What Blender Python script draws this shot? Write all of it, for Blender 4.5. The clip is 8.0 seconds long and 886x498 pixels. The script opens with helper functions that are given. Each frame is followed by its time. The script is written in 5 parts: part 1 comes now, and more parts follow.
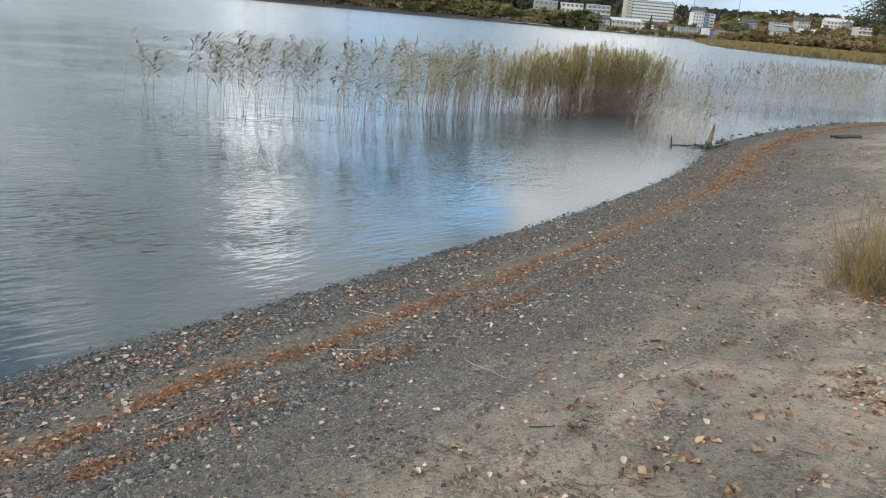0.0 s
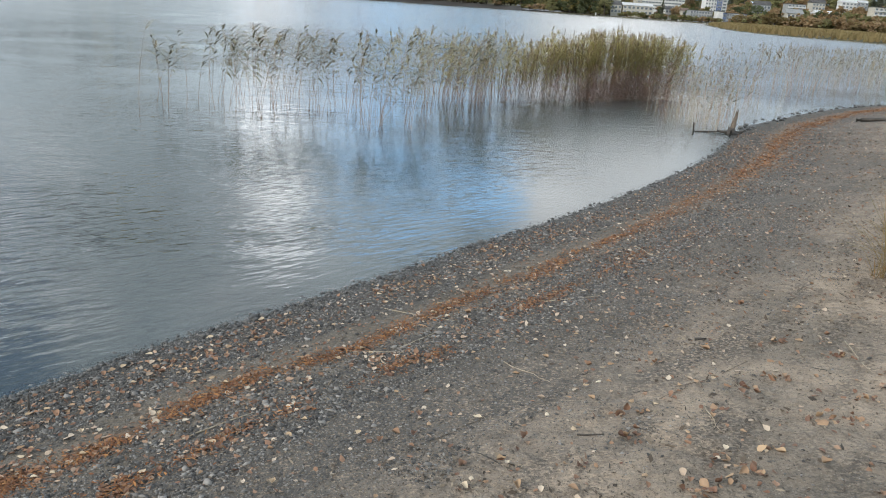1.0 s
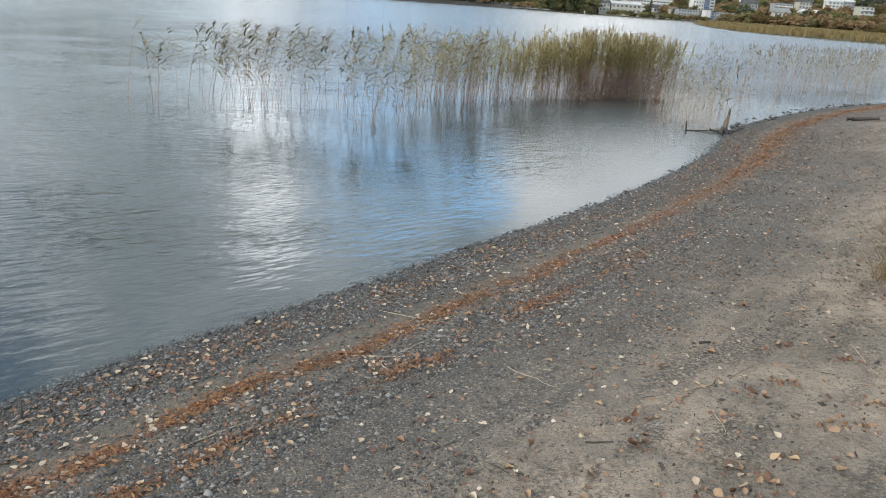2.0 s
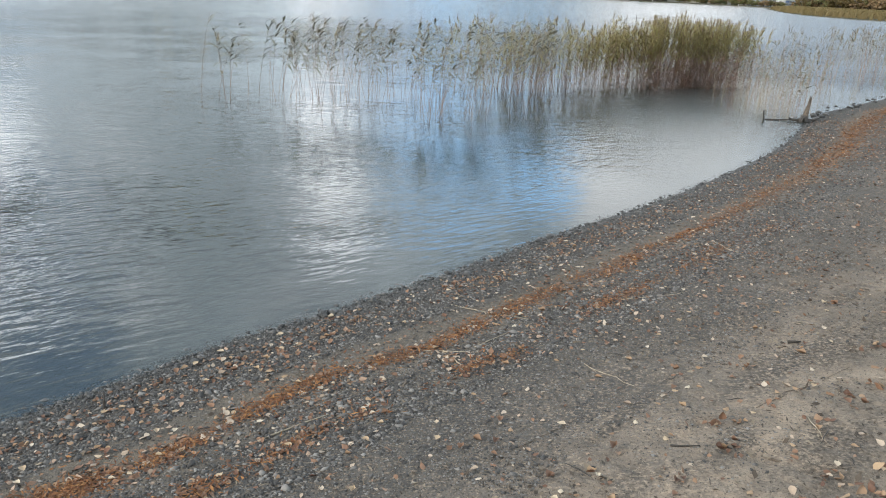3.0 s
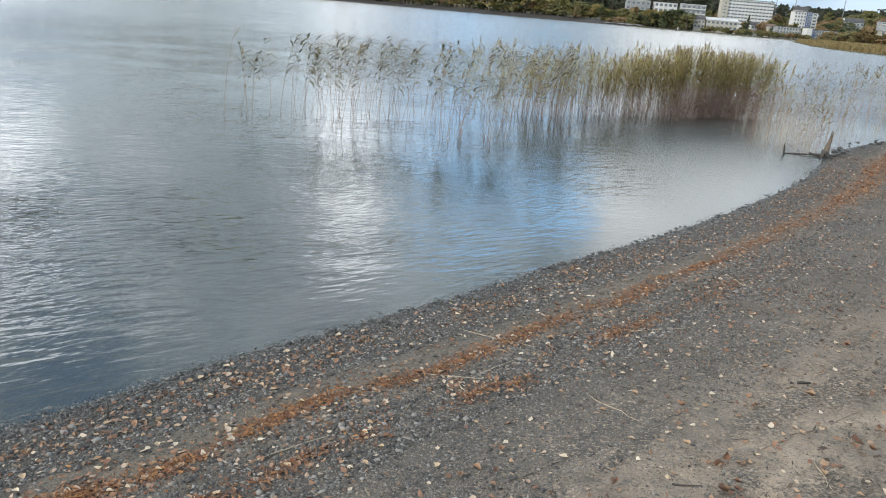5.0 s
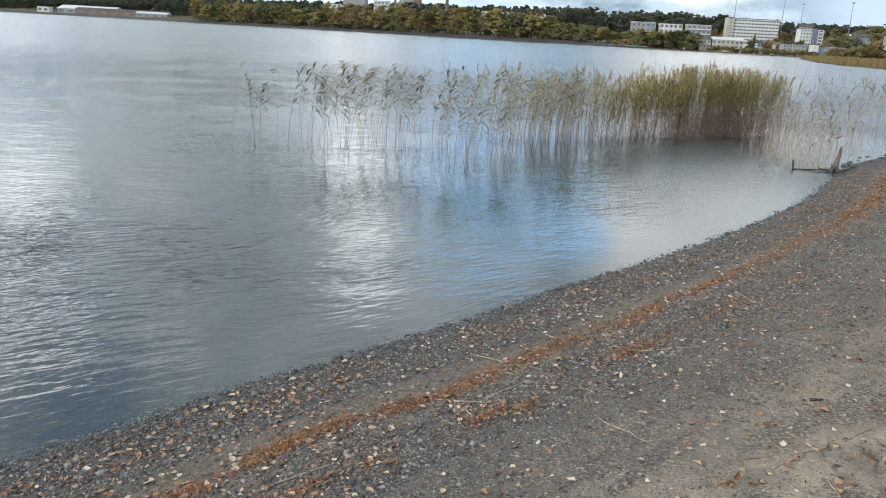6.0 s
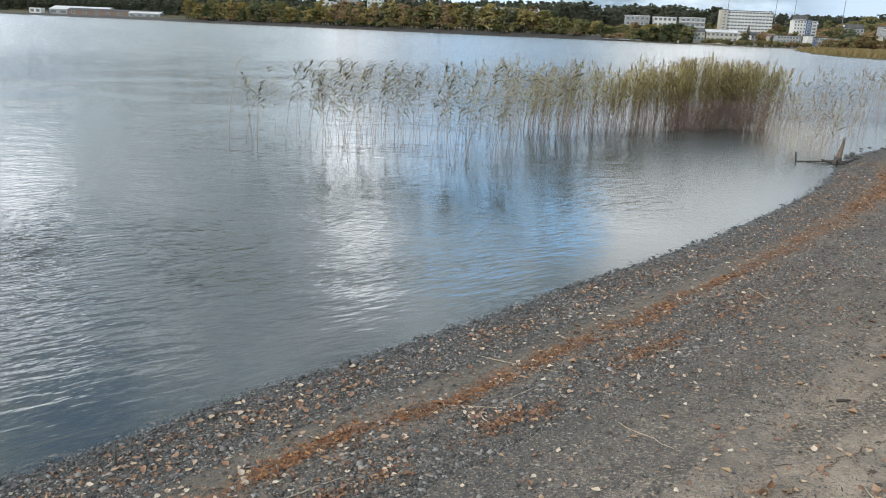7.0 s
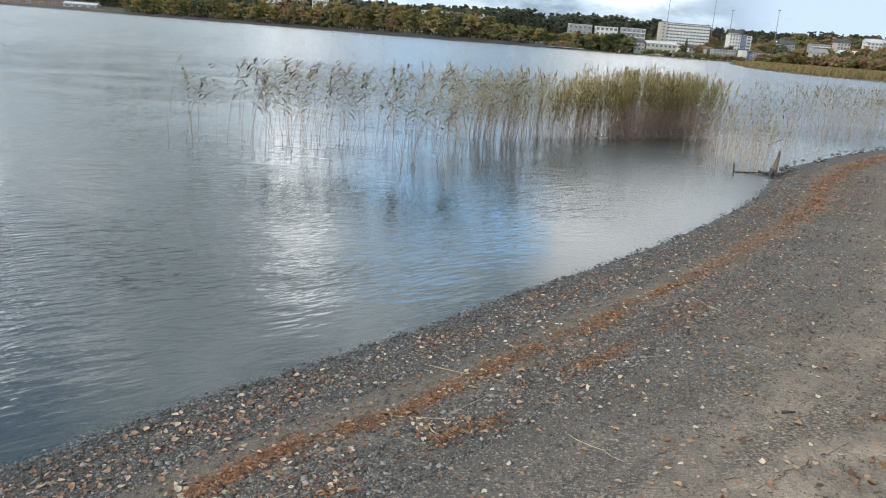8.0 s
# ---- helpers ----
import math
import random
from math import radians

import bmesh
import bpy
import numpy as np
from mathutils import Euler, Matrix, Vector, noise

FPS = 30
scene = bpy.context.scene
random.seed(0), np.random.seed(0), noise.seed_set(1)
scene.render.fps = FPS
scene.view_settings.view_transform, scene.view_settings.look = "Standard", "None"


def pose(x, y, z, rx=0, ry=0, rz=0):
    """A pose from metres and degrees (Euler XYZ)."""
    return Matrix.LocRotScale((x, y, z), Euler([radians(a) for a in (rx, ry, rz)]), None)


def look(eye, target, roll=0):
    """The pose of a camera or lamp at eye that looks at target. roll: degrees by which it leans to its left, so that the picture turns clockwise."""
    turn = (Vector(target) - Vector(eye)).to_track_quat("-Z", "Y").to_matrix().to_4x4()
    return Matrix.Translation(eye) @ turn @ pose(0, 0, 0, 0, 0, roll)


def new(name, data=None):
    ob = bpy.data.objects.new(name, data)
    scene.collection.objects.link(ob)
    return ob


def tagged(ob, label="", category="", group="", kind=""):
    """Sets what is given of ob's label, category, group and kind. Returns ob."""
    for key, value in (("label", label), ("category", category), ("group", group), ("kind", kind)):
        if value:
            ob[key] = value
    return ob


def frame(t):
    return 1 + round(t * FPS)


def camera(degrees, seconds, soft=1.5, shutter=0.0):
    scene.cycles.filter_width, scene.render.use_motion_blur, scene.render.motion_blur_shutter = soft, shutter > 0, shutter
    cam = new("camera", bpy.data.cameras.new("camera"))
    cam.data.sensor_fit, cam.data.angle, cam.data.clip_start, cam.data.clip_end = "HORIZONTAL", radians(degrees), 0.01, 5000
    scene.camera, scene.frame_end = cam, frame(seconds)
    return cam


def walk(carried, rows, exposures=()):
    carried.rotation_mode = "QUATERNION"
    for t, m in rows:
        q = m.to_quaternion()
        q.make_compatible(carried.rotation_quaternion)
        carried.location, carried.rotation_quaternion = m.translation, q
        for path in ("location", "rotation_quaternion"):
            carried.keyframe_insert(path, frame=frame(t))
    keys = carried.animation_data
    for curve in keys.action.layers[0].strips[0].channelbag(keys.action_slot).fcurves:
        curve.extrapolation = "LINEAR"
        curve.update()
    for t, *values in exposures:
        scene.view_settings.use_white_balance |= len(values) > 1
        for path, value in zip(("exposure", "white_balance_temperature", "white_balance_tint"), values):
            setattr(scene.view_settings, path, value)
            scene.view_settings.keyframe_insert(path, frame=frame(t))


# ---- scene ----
cam = camera(58.9, 8.0, soft=1.0)
PATH = [
    (0, (0.046, 0.052, 2.658), (0.063, 1.968, 2.087), 5.0),
    (0.5, (0.026, 0.183, 2.647), (0.001, 2.095, 2.06), 4.0),
    (1, (-0.106, 0.284, 2.637), (-0.121, 2.192, 2.038), 3.9),
    (2.5, (-0.218, 0.419, 2.635), (-0.199, 2.325, 2.029), 4.2),
    (3, (-0.276, 0.478, 2.61), (-0.423, 2.37, 1.98), 2.8),
    (3.5, (-0.334, 0.528, 2.607), (-0.689, 2.381, 1.945), 3.7),
    (4, (-0.333, 0.538, 2.609), (-0.739, 2.374, 1.928), 4.9),
    (4.5, (-0.23, 0.505, 2.627), (-0.451, 2.381, 1.969), 4.8),
    (4.7, (-0.242, 0.516, 2.61), (-0.424, 2.401, 1.967), 4.9),
    (5, (-0.24, 0.498, 2.648), (-0.431, 2.4, 2.061), 4.8),
    (6.5, (-0.161, 0.591, 2.619), (-0.39, 2.508, 2.095), 2.5),
    (7, (-0.301, 0.696, 2.61), (-0.52, 2.61, 2.074), 2.4),
    (7.5, (-0.432, 0.76, 2.606), (-0.636, 2.676, 2.072), 3.1),
    (8, (-0.368, 0.818, 2.604), (-0.441, 2.747, 2.083), 4.4),
]
walk(cam, [(t, look(eye, target, roll)) for t, eye, target, roll in PATH], [(0, 0.08), (1.2, 0.1), (2.5, 0.13), (3.5, 0.16), (4.5, 0.21), (5.2, 0.17), (6.5, 0.1), (8, 0.09)])

# ---- light: a bright, broken October overcast, the sun veiled, low to the left ----
SUN_AZ, SUN_EL = -126.0, 26.0


def heading(az, el):
    """Unit vector: az degrees clockwise from +y, el degrees up."""
    a, e = radians(az), radians(el)
    return Vector((math.sin(a) * math.cos(e), math.cos(a) * math.cos(e), math.sin(e)))


def build_world():
    world = bpy.data.worlds.new("sky")
    scene.world = world
    world.use_nodes = True
    nt = world.node_tree
    nt.nodes.clear()
    N, L = nt.nodes.new, nt.links.new
    out, bg = N("ShaderNodeOutputWorld"), N("ShaderNodeBackground")
    bg.inputs["Strength"].default_value = 0.1
    L(bg.outputs[0], out.inputs[0])
    sky = N("ShaderNodeTexSky")
    sky.sky_type, sky.sun_disc = "NISHITA", False
    sky.sun_elevation, sky.sun_rotation = radians(SUN_EL), radians(SUN_AZ)
    coord = N("ShaderNodeTexCoord")
    # ragged edges for every cloud
    warp = N("ShaderNodeTexNoise")
    warp.inputs["Scale"].default_value, warp.inputs["Detail"].default_value = 7.0, 4.0
    L(coord.outputs["Generated"], warp.inputs["Vector"])
    off = N("ShaderNodeVectorMath")
    off.operation = "SUBTRACT"
    L(warp.outputs["Color"], off.inputs[0])
    off.inputs[1].default_value = (0.5, 0.5, 0.5)
    sc = N("ShaderNodeVectorMath")
    sc.operation = "SCALE"
    sc.inputs["Scale"].default_value = 0.17
    L(off.outputs[0], sc.inputs[0])
    way = N("ShaderNodeVectorMath")
    L(coord.outputs["Generated"], way.inputs[0])
    L(sc.outputs[0], way.inputs[1])

    def spot(az, el, inner, outer):
        d = N("ShaderNodeVectorMath")
        d.operation = "DISTANCE"
        L(way.outputs[0], d.inputs[0])
        d.inputs[1].default_value = heading(az, el)
        m = N("ShaderNodeMapRange")
        m.interpolation_type = "SMOOTHSTEP"
        m.inputs["From Min"].default_value, m.inputs["From Max"].default_value = radians(inner), radians(outer)
        m.inputs["To Min"].default_value, m.inputs["To Max"].default_value = 1.0, 0.0
        L(d.outputs["Value"], m.inputs["Value"])
        return m.outputs[0]

    def mixed(fac, a, b):
        m = N("ShaderNodeMix")
        m.data_type = "RGBA"
        L(fac, m.inputs["Factor"])
        for k, v in (("A", a), ("B", b)):
            socket = [i for i in m.inputs if i.name == k and i.type == "RGBA"][0]
            if isinstance(v, tuple):
                socket.default_value = (*v, 1)
            else:
                L(v, socket)
        return [o for o in m.outputs if o.type == "RGBA"][0]

    # the cloud deck: white to grey, on a flattened dome so that it packs towards the horizon
    flat = N("ShaderNodeMapping")
    flat.inputs["Scale"].default_value = (1.6, 1.6, 4.5)
    L(coord.outputs["Generated"], flat.inputs["Vector"])
    deck = N("ShaderNodeTexNoise")
    deck.inputs["Scale"].default_value, deck.inputs["Detail"].default_value, deck.inputs["Roughness"].default_value = 3.6, 8.0, 0.58
    L(flat.outputs[0], deck.inputs["Vector"])
    tone = N("ShaderNodeValToRGB")
    tone.color_ramp.elements[0].position, tone.color_ramp.elements[0].color = 0.40, (2.9, 3.6, 4.2, 1)
    tone.color_ramp.elements[1].position, tone.color_ramp.elements[1].color = 0.60, (8.7, 9.5, 9.9, 1)
    L(deck.outputs["Fac"], tone.inputs["Fac"])
    sep = N("ShaderNodeSeparateXYZ")
    L(coord.outputs["Generated"], sep.inputs[0])
    high = N("ShaderNodeValToRGB")
    steps = high.color_ramp.elements
    steps[0].position, steps[0].color = 0.0, (0.98, 1.1, 1.22, 1)
    steps[1].position, steps[1].color = 0.85, (0.5, 0.5, 0.51, 1)
    for q, v in ((0.07, (1.2, 1.29, 1.38, 1)), (0.17, (2.1, 2.15, 2.2, 1)), (0.45, (2.4, 2.42, 2.45, 1))):
        steps.new(q).color = v
    L(sep.outputs["Z"], high.inputs["Fac"])
    lit = N("ShaderNodeVectorMath")
    lit.operation = "MULTIPLY"
    L(tone.outputs["Color"], lit.inputs[0])
    L(high.outputs[0], lit.inputs[1])
    c = lit.outputs[0]
    c = mixed(spot(-25, 12, 7, 10.5), c, (7.4, 8.6, 9.3))
    c = mixed(spot(-15, 21, 1, 7), c, (16, 17, 18))
    c = mixed(spot(-28, 19.5, 1, 6), c, (26, 27, 28))
    c = mixed(spot(-36, 14.5, 1.5, 6), c, (42, 43, 44))
    c = mixed(spot(-43, 22, 1, 6), c, (38, 39, 40))
    c = mixed(spot(-33, 25, 2.5, 6), c, (4.0, 6.2, 10.0))
    c = mixed(spot(-13.5, 13.5, 1, 5), c, (42, 43, 44))
    c = mixed(spot(11, 12.5, 4, 10.5), c, (22, 22.6, 23))
    # gaps of blue
    blue = N("ShaderNodeVectorMath")
    blue.operation = "MULTIPLY"
    L(sky.outputs[0], blue.inputs[0])
    blue.inputs[1].default_value = (0.55, 0.72, 1.0)
    c = mixed(spot(-5, 11.6, 2, 6.5), c, (11.0, 20.0, 31.0))
    c = mixed(spot(1.8, 11.8, 1.5, 5), c, (10.0, 19.0, 30.0))
    c = mixed(spot(-9, 2, 1, 9), c, (8.4, 10.2, 12.4))
    c = mixed(spot(22, 3.5, 2, 10), c, (6.4, 8.0, 9.9))
    gap = N("ShaderNodeMapRange")
    gap.interpolation_type = "SMOOTHSTEP"
    gap.inputs["From Min"].default_value, gap.inputs["From Max"].default_value = 0.33, 0.24
    L(deck.outputs["Fac"], gap.inputs["Value"])
    c = mixed(gap.outputs[0], c, blue.outputs[0])
    L(c, bg.inputs["Color"])
    sun = new("sun", bpy.data.lights.new("sun", "SUN"))
    sun.data.energy, sun.data.angle, sun.data.color = 2.3, radians(7), (1.0, 0.92, 0.80)
    sun.matrix_world = look(heading(SUN_AZ, SUN_EL) * 50, (0, 0, 0))


build_world()

# ---- materials ----


def material(name):
    m = bpy.data.materials.new(name)
    m.use_nodes = True
    nt = m.node_tree
    return m, nt, nt.nodes.new, nt.links.new, nt.nodes["Principled BSDF"]


def noise_node(N, L, scale, detail=4.0, vector=None):
    n = N("ShaderNodeTexNoise")
    n.inputs["Scale"].default_value, n.inputs["Detail"].default_value = scale, detail
    if vector is not None:
        L(vector, n.inputs["Vector"])
    return n


def mix_node(N, L, fac, a, b, blend="MIX"):
    m = N("ShaderNodeMix")
    m.data_type, m.blend_type = "RGBA", blend
    if isinstance(fac, float):
        m.inputs["Factor"].default_value = fac
    else:
        L(fac, m.inputs["Factor"])
    for k, v in (("A", a), ("B", b)):
        socket = [i for i in m.inputs if i.name == k and i.type == "RGBA"][0]
        if isinstance(v, tuple):
            socket.default_value = (*v, 1)
        else:
            L(v, socket)
    return [o for o in m.outputs if o.type == "RGBA"][0]


def step_node(N, L, value, lo, hi):
    m = N("ShaderNodeMapRange")
    m.interpolation_type = "SMOOTHSTEP"
    m.inputs["From Min"].default_value, m.inputs["From Max"].default_value = lo, hi
    L(value, m.inputs["Value"])
    return m.outputs[0]


def surface(name, a, b, scale, rough=0.8, bump=0.3, depth=0.01, grain=None, vary="", c=None, metal=0.0):
    """A worn surface: colours a and b mixed by coarse and fine noise; vary: 'island' or 'object' gives each piece its own tone between them, towards c."""
    m, nt, N, L, p = material(name)
    pos = N("ShaderNodeNewGeometry").outputs["Position"] if vary != "object" else N("ShaderNodeTexCoord").outputs["Object"]
    n1, n2 = noise_node(N, L, scale, 4, pos), noise_node(N, L, grain or scale * 9, 3, pos)
    col = mix_node(N, L, step_node(N, L, n1.outputs["Fac"], 0.35, 0.65), a, b)
    col = mix_node(N, L, step_node(N, L, n2.outputs["Fac"], 0.4, 0.8), col, tuple(0.62 * v for v in a))
    if vary:
        rnd = N("ShaderNodeObjectInfo").outputs["Random"] if vary == "object" else N("ShaderNodeNewGeometry").outputs["Random Per Island"]
        r = N("ShaderNodeValToRGB")
        r.color_ramp.elements[0].color, r.color_ramp.elements[1].color = (*a, 1), (*(c or b), 1)
        e = r.color_ramp.elements.new(0.55)
        e.color = (*b, 1)
        L(rnd, r.inputs["Fac"])
        col = mix_node(N, L, 0.68, col, r.outputs["Color"])
    L(col, p.inputs["Base Color"])
    p.inputs["Roughness"].default_value, p.inputs["Metallic"].default_value = rough, metal
    bn = N("ShaderNodeBump")
    bn.inputs["Strength"].default_value, bn.inputs["Distance"].default_value = bump, depth
    L(n2.outputs["Fac"], bn.inputs["Height"])
    L(bn.outputs[0], p.inputs["Normal"])
    return m


def ground_material():
    """Sand, gravelly patches, a wet margin and an orange drift line by distance from the water; turf and dark rock on the far side."""
    m, nt, N, L, p = material("shore_ground")
    pos = N("ShaderNodeNewGeometry").outputs["Position"]
    at = N("ShaderNodeAttribute")
    at.attribute_name = "shore"
    cover = N("ShaderNodeAttribute")
    cover.attribute_name = "cover"
    drift = N("ShaderNodeAttribute")
    drift.attribute_name = "drift"
    big, mid, fine, speck = (noise_node(N, L, s, d, pos) for s, d in ((0.9, 4), (5.0, 5), (45.0, 4), (140.0, 2)))
    warped = N("ShaderNodeMath")
    warped.operation = "MULTIPLY_ADD"
    L(mid.outputs["Fac"], warped.inputs[0])
    warped.inputs[1].default_value = 0.5
    L(at.outputs["Fac"], warped.inputs[2])
    d = warped.outputs[0]
    sand = mix_node(N, L, step_node(N, L, mid.outputs["Fac"], 0.35, 0.7), (0.475, 0.38, 0.29), (0.33, 0.265, 0.205))
    sand = mix_node(N, L, step_node(N, L, big.outputs["Fac"], 0.42, 0.72), sand, (0.245, 0.205, 0.162))
    streak = N("ShaderNodeMapping")
    streak.vector_type = "TEXTURE"
    streak.inputs["Rotation"].default_value = (0, 0, radians(54))
    streak.inputs["Scale"].default_value = (1.3, 0.3, 1)
    L(pos, streak.inputs["Vector"])
    lines = noise_node(N, L, 1.3, 5, streak.outputs[0])
    gritty = N("ShaderNodeMath")
    gritty.operation = "MULTIPLY"
    L(step_node(N, L, lines.outputs["Fac"], 0.44, 0.66), gritty.inputs[0])
    L(step_node(N, L, fine.outputs["Fac"], 0.36, 0.60), gritty.inputs[1])
    sand = mix_node(N, L, gritty.outputs[0], sand, (0.125, 0.102, 0.082))
    # damp, darker sand towards the water
    sand = mix_node(N, L, step_node(N, L, d, 2.5, 1.1), sand, mix_node(N, L, 0.72, sand, (0.135, 0.118, 0.096)))
    # grit under the gravel, darkened to paint the shade in gaps between pebbles
    shaded_grit = mix_node(N, L, step_node(N, L, fine.outputs["Fac"], 0.35, 0.65), (0.03, 0.03, 0.03), (0.12, 0.115, 0.11))
    band = N("ShaderNodeValToRGB")
    els = band.color_ramp.elements
    els[0].position, els[0].color = 0.0, (1, 1, 1, 1)
    els[1].position, els[1].color = 1.0, (0.15, 0.15, 0.15, 1)
    for q, v in ((0.19, 1), (0.23, 0.25), (0.30, 0.25), (0.35, 0.95), (0.46, 0.9), (0.57, 0.8), (0.65, 0.55), (0.76, 0.2)):
        els.new(q).color = (v, v, v, 1)
    div = N("ShaderNodeMath")
    div.operation = "MULTIPLY"
    L(d, div.inputs[0])
    div.inputs[1].default_value = 0.2
    L(div.outputs[0], band.inputs["Fac"])
    wob = N("ShaderNodeMath")
    wob.operation = "MULTIPLY"
    L(band.outputs["Color"], wob.inputs[0])
    L(step_node(N, L, fine.outputs["Fac"], 0.25, 0.55), wob.inputs[1])
    col = mix_node(N, L, wob.outputs[0], sand, shaded_grit)
    col = mix_node(N, L, step_node(N, L, speck.outputs["Fac"], 0.6, 0.75), col, (0.06, 0.052, 0.045))
    clod = noise_node(N, L, 58.0, 3, pos)
    col = mix_node(N, L, step_node(N, L, clod.outputs["Fac"], 0.58, 0.72), col, (0.10, 0.085, 0.07))
    pale = noise_node(N, L, 75.0, 2, pos)
    col = mix_node(N, L, step_node(N, L, pale.outputs["Fac"], 0.66, 0.74), col, (0.40, 0.35, 0.29))
    od = N("ShaderNodeMath")
    od.operation = "MULTIPLY"
    L(step_node(N, L, drift.outputs["Fac"], 0.1, 1.35), od.inputs[0])
    L(step_node(N, L, fine.outputs["Fac"], 0.3, 0.55), od.inputs[1])
    col = mix_node(N, L, od.outputs[0], col, (0.20, 0.098, 0.045))
    wet = step_node(N, L, d, 0.62, 0.2)
    col = mix_node(N, L, wet, col, mix_node(N, L, 0.75, col, (0.022, 0.021, 0.02)))
    bed = mix_node(N, L, step_node(N, L, mid.outputs["Fac"], 0.35, 0.65), (0.085, 0.075, 0.06), (0.045, 0.043, 0.04))
    col = mix_node(N, L, step_node(N, L, at.outputs["Fac"], 0.0, -0.12), col, bed)
    turf = noise_node(N, L, 0.05, 5, pos)
    col = mix_node(N, L, step_node(N, L, cover.outputs["Fac"], 0.4, 1.0), col, mix_node(N, L, step_node(N, L, turf.outputs["Fac"], 0.4, 0.6), (0.11, 0.09, 0.04), (0.05, 0.052, 0.024)))
    col = mix_node(N, L, step_node(N, L, cover.outputs["Fac"], 1.4, 2.0), col, (0.05, 0.046, 0.044))
    L(col, p.inputs["Base Color"])
    rough = N("ShaderNodeMapRange")
    rough.inputs["To Min"].default_value, rough.inputs["To Max"].default_value = 0.93, 0.45
    L(wet, rough.inputs["Value"])
    L(rough.outputs[0], p.inputs["Roughness"])
    b1, b2 = N("ShaderNodeBump"), N("ShaderNodeBump")
    b1.inputs["Strength"].default_value, b1.inputs["Distance"].default_value = 1.0, 0.11
    b2.inputs["Strength"].default_value, b2.inputs["Distance"].default_value = 0.9, 0.012
    L(noise_node(N, L, 9.0, 6, pos).outputs["Fac"], b1.inputs["Height"])
    L(noise_node(N, L, 110.0, 3, pos).outputs["Fac"], b2.inputs["Height"])
    L(b1.outputs[0], b2.inputs["Normal"])
    L(b2.outputs[0], p.inputs["Normal"])
    return m


def water_material():
    m, nt, N, L, p = material("lake_water")
    nt.nodes.remove(p)
    out = nt.nodes["Material Output"]
    pos = N("ShaderNodeNewGeometry").outputs["Position"]
    heights = []
    # small wind ripples, longer crests across the view, and a slow swell; calmer in patches
    for turn, sx, sy, amp in ((40, 2.8, 9.0, 0.8), (52, 6.5, 17.0, 0.28), (14, 0.6, 1.9, 1.0), (6, 18.0, 38.0, 0.05)):
        mp = N("ShaderNodeMapping")
        mp.vector_type = "TEXTURE"
        mp.inputs["Rotation"].default_value = (0, 0, radians(turn))
        mp.inputs["Scale"].default_value = (1 / sx, 1 / sy, 1)
        L(pos, mp.inputs["Vector"])
        n = noise_node(N, L, 1.0, 1.6, mp.outputs[0])
        k = N("ShaderNodeMath")
        k.operation = "MULTIPLY"
        L(n.outputs["Fac"], k.inputs[0])
        k.inputs[1].default_value = amp
        heights.append(k.outputs[0])
    total = heights[0]
    for h in heights[1:]:
        a = N("ShaderNodeMath")
        L(total, a.inputs[0])
        L(h, a.inputs[1])
        total = a.outputs[0]
    calm = step_node(N, L, noise_node(N, L, 0.22, 3, pos).outputs["Fac"], 0.38, 0.62)
    amt = N("ShaderNodeMapRange")
    amt.inputs["To Min"].default_value, amt.inputs["To Max"].default_value = 0.45, 1.0
    L(calm, amt.inputs["Value"])
    bump = N("ShaderNodeBump")
    bump.inputs["Distance"].default_value = 0.024
    # the breeze only roughens the water along the beach; farther out and among the reeds it lies calmer
    place = N("ShaderNodeSeparateXYZ")
    L(pos, place.inputs[0])
    lee = N("ShaderNodeMapRange")
    lee.interpolation_type = "SMOOTHSTEP"
    for k, v in (("From Min", 7.0), ("From Max", 12.0), ("To Min", 2.9), ("To Max", 0.75)):
        lee.inputs[k].default_value = v
    L(place.outputs["Y"], lee.inputs["Value"])
    open_water = N("ShaderNodeMapRange")
    open_water.interpolation_type = "SMOOTHSTEP"
    for k, v in (("From Min", 32.0), ("From Max", 110.0), ("To Min", 0.0), ("To Max", 0.8)):
        open_water.inputs[k].default_value = v
    L(place.outputs["Y"], open_water.inputs["Value"])
    wind = N("ShaderNodeMath")
    L(lee.outputs[0], wind.inputs[0])
    L(open_water.outputs[0], wind.inputs[1])
    # a ruffled patch between the thick reeds and the beach
    ruffle = N("ShaderNodeMath")
    ruffle.operation = "MULTIPLY"
    L(step_node(N, L, place.outputs["X"], 0.2, 2.6), ruffle.inputs[0])
    L(step_node(N, L, place.outputs["Y"], 33.0, 26.0), ruffle.inputs[1])
    gust = N("ShaderNodeMath")
    gust.operation = "MULTIPLY_ADD"
    L(ruffle.outputs[0], gust.inputs[0])
    gust.inputs[1].default_value = 0.45
    L(wind.outputs[0], gust.inputs[2])
    both = N("ShaderNodeMath")
    both.operation = "MULTIPLY"
    L(amt.outputs[0], both.inputs[0])
    L(gust.outputs[0], both.inputs[1])
    margin = N("ShaderNodeAttribute")
    margin.attribute_name = "offshore"
    near = N("ShaderNodeMath")
    near.operation = "MULTIPLY"
    L(both.outputs[0], near.inputs[0])
    rim = N("ShaderNodeMapRange")
    rim.interpolation_type = "SMOOTHSTEP"
    for k, v in (("From Min", 0.15), ("From Max", 2.4), ("To Min", 0.12), ("To Max", 1.0)):
        rim.inputs[k].default_value = v
    L(margin.outputs["Fac"], rim.inputs["Value"])
    L(rim.outputs[0], near.inputs[1])
    L(near.outputs[0], bump.inputs["Strength"])
    L(total, bump.inputs["Height"])
    fres = N("ShaderNodeFresnel")
    fres.inputs["IOR"].default_value = 1.333
    L(bump.outputs[0], fres.inputs["Normal"])
    gl, tr, mx = N("ShaderNodeBsdfGlossy"), N("ShaderNodeBsdfTransparent"), N("ShaderNodeMixShader")
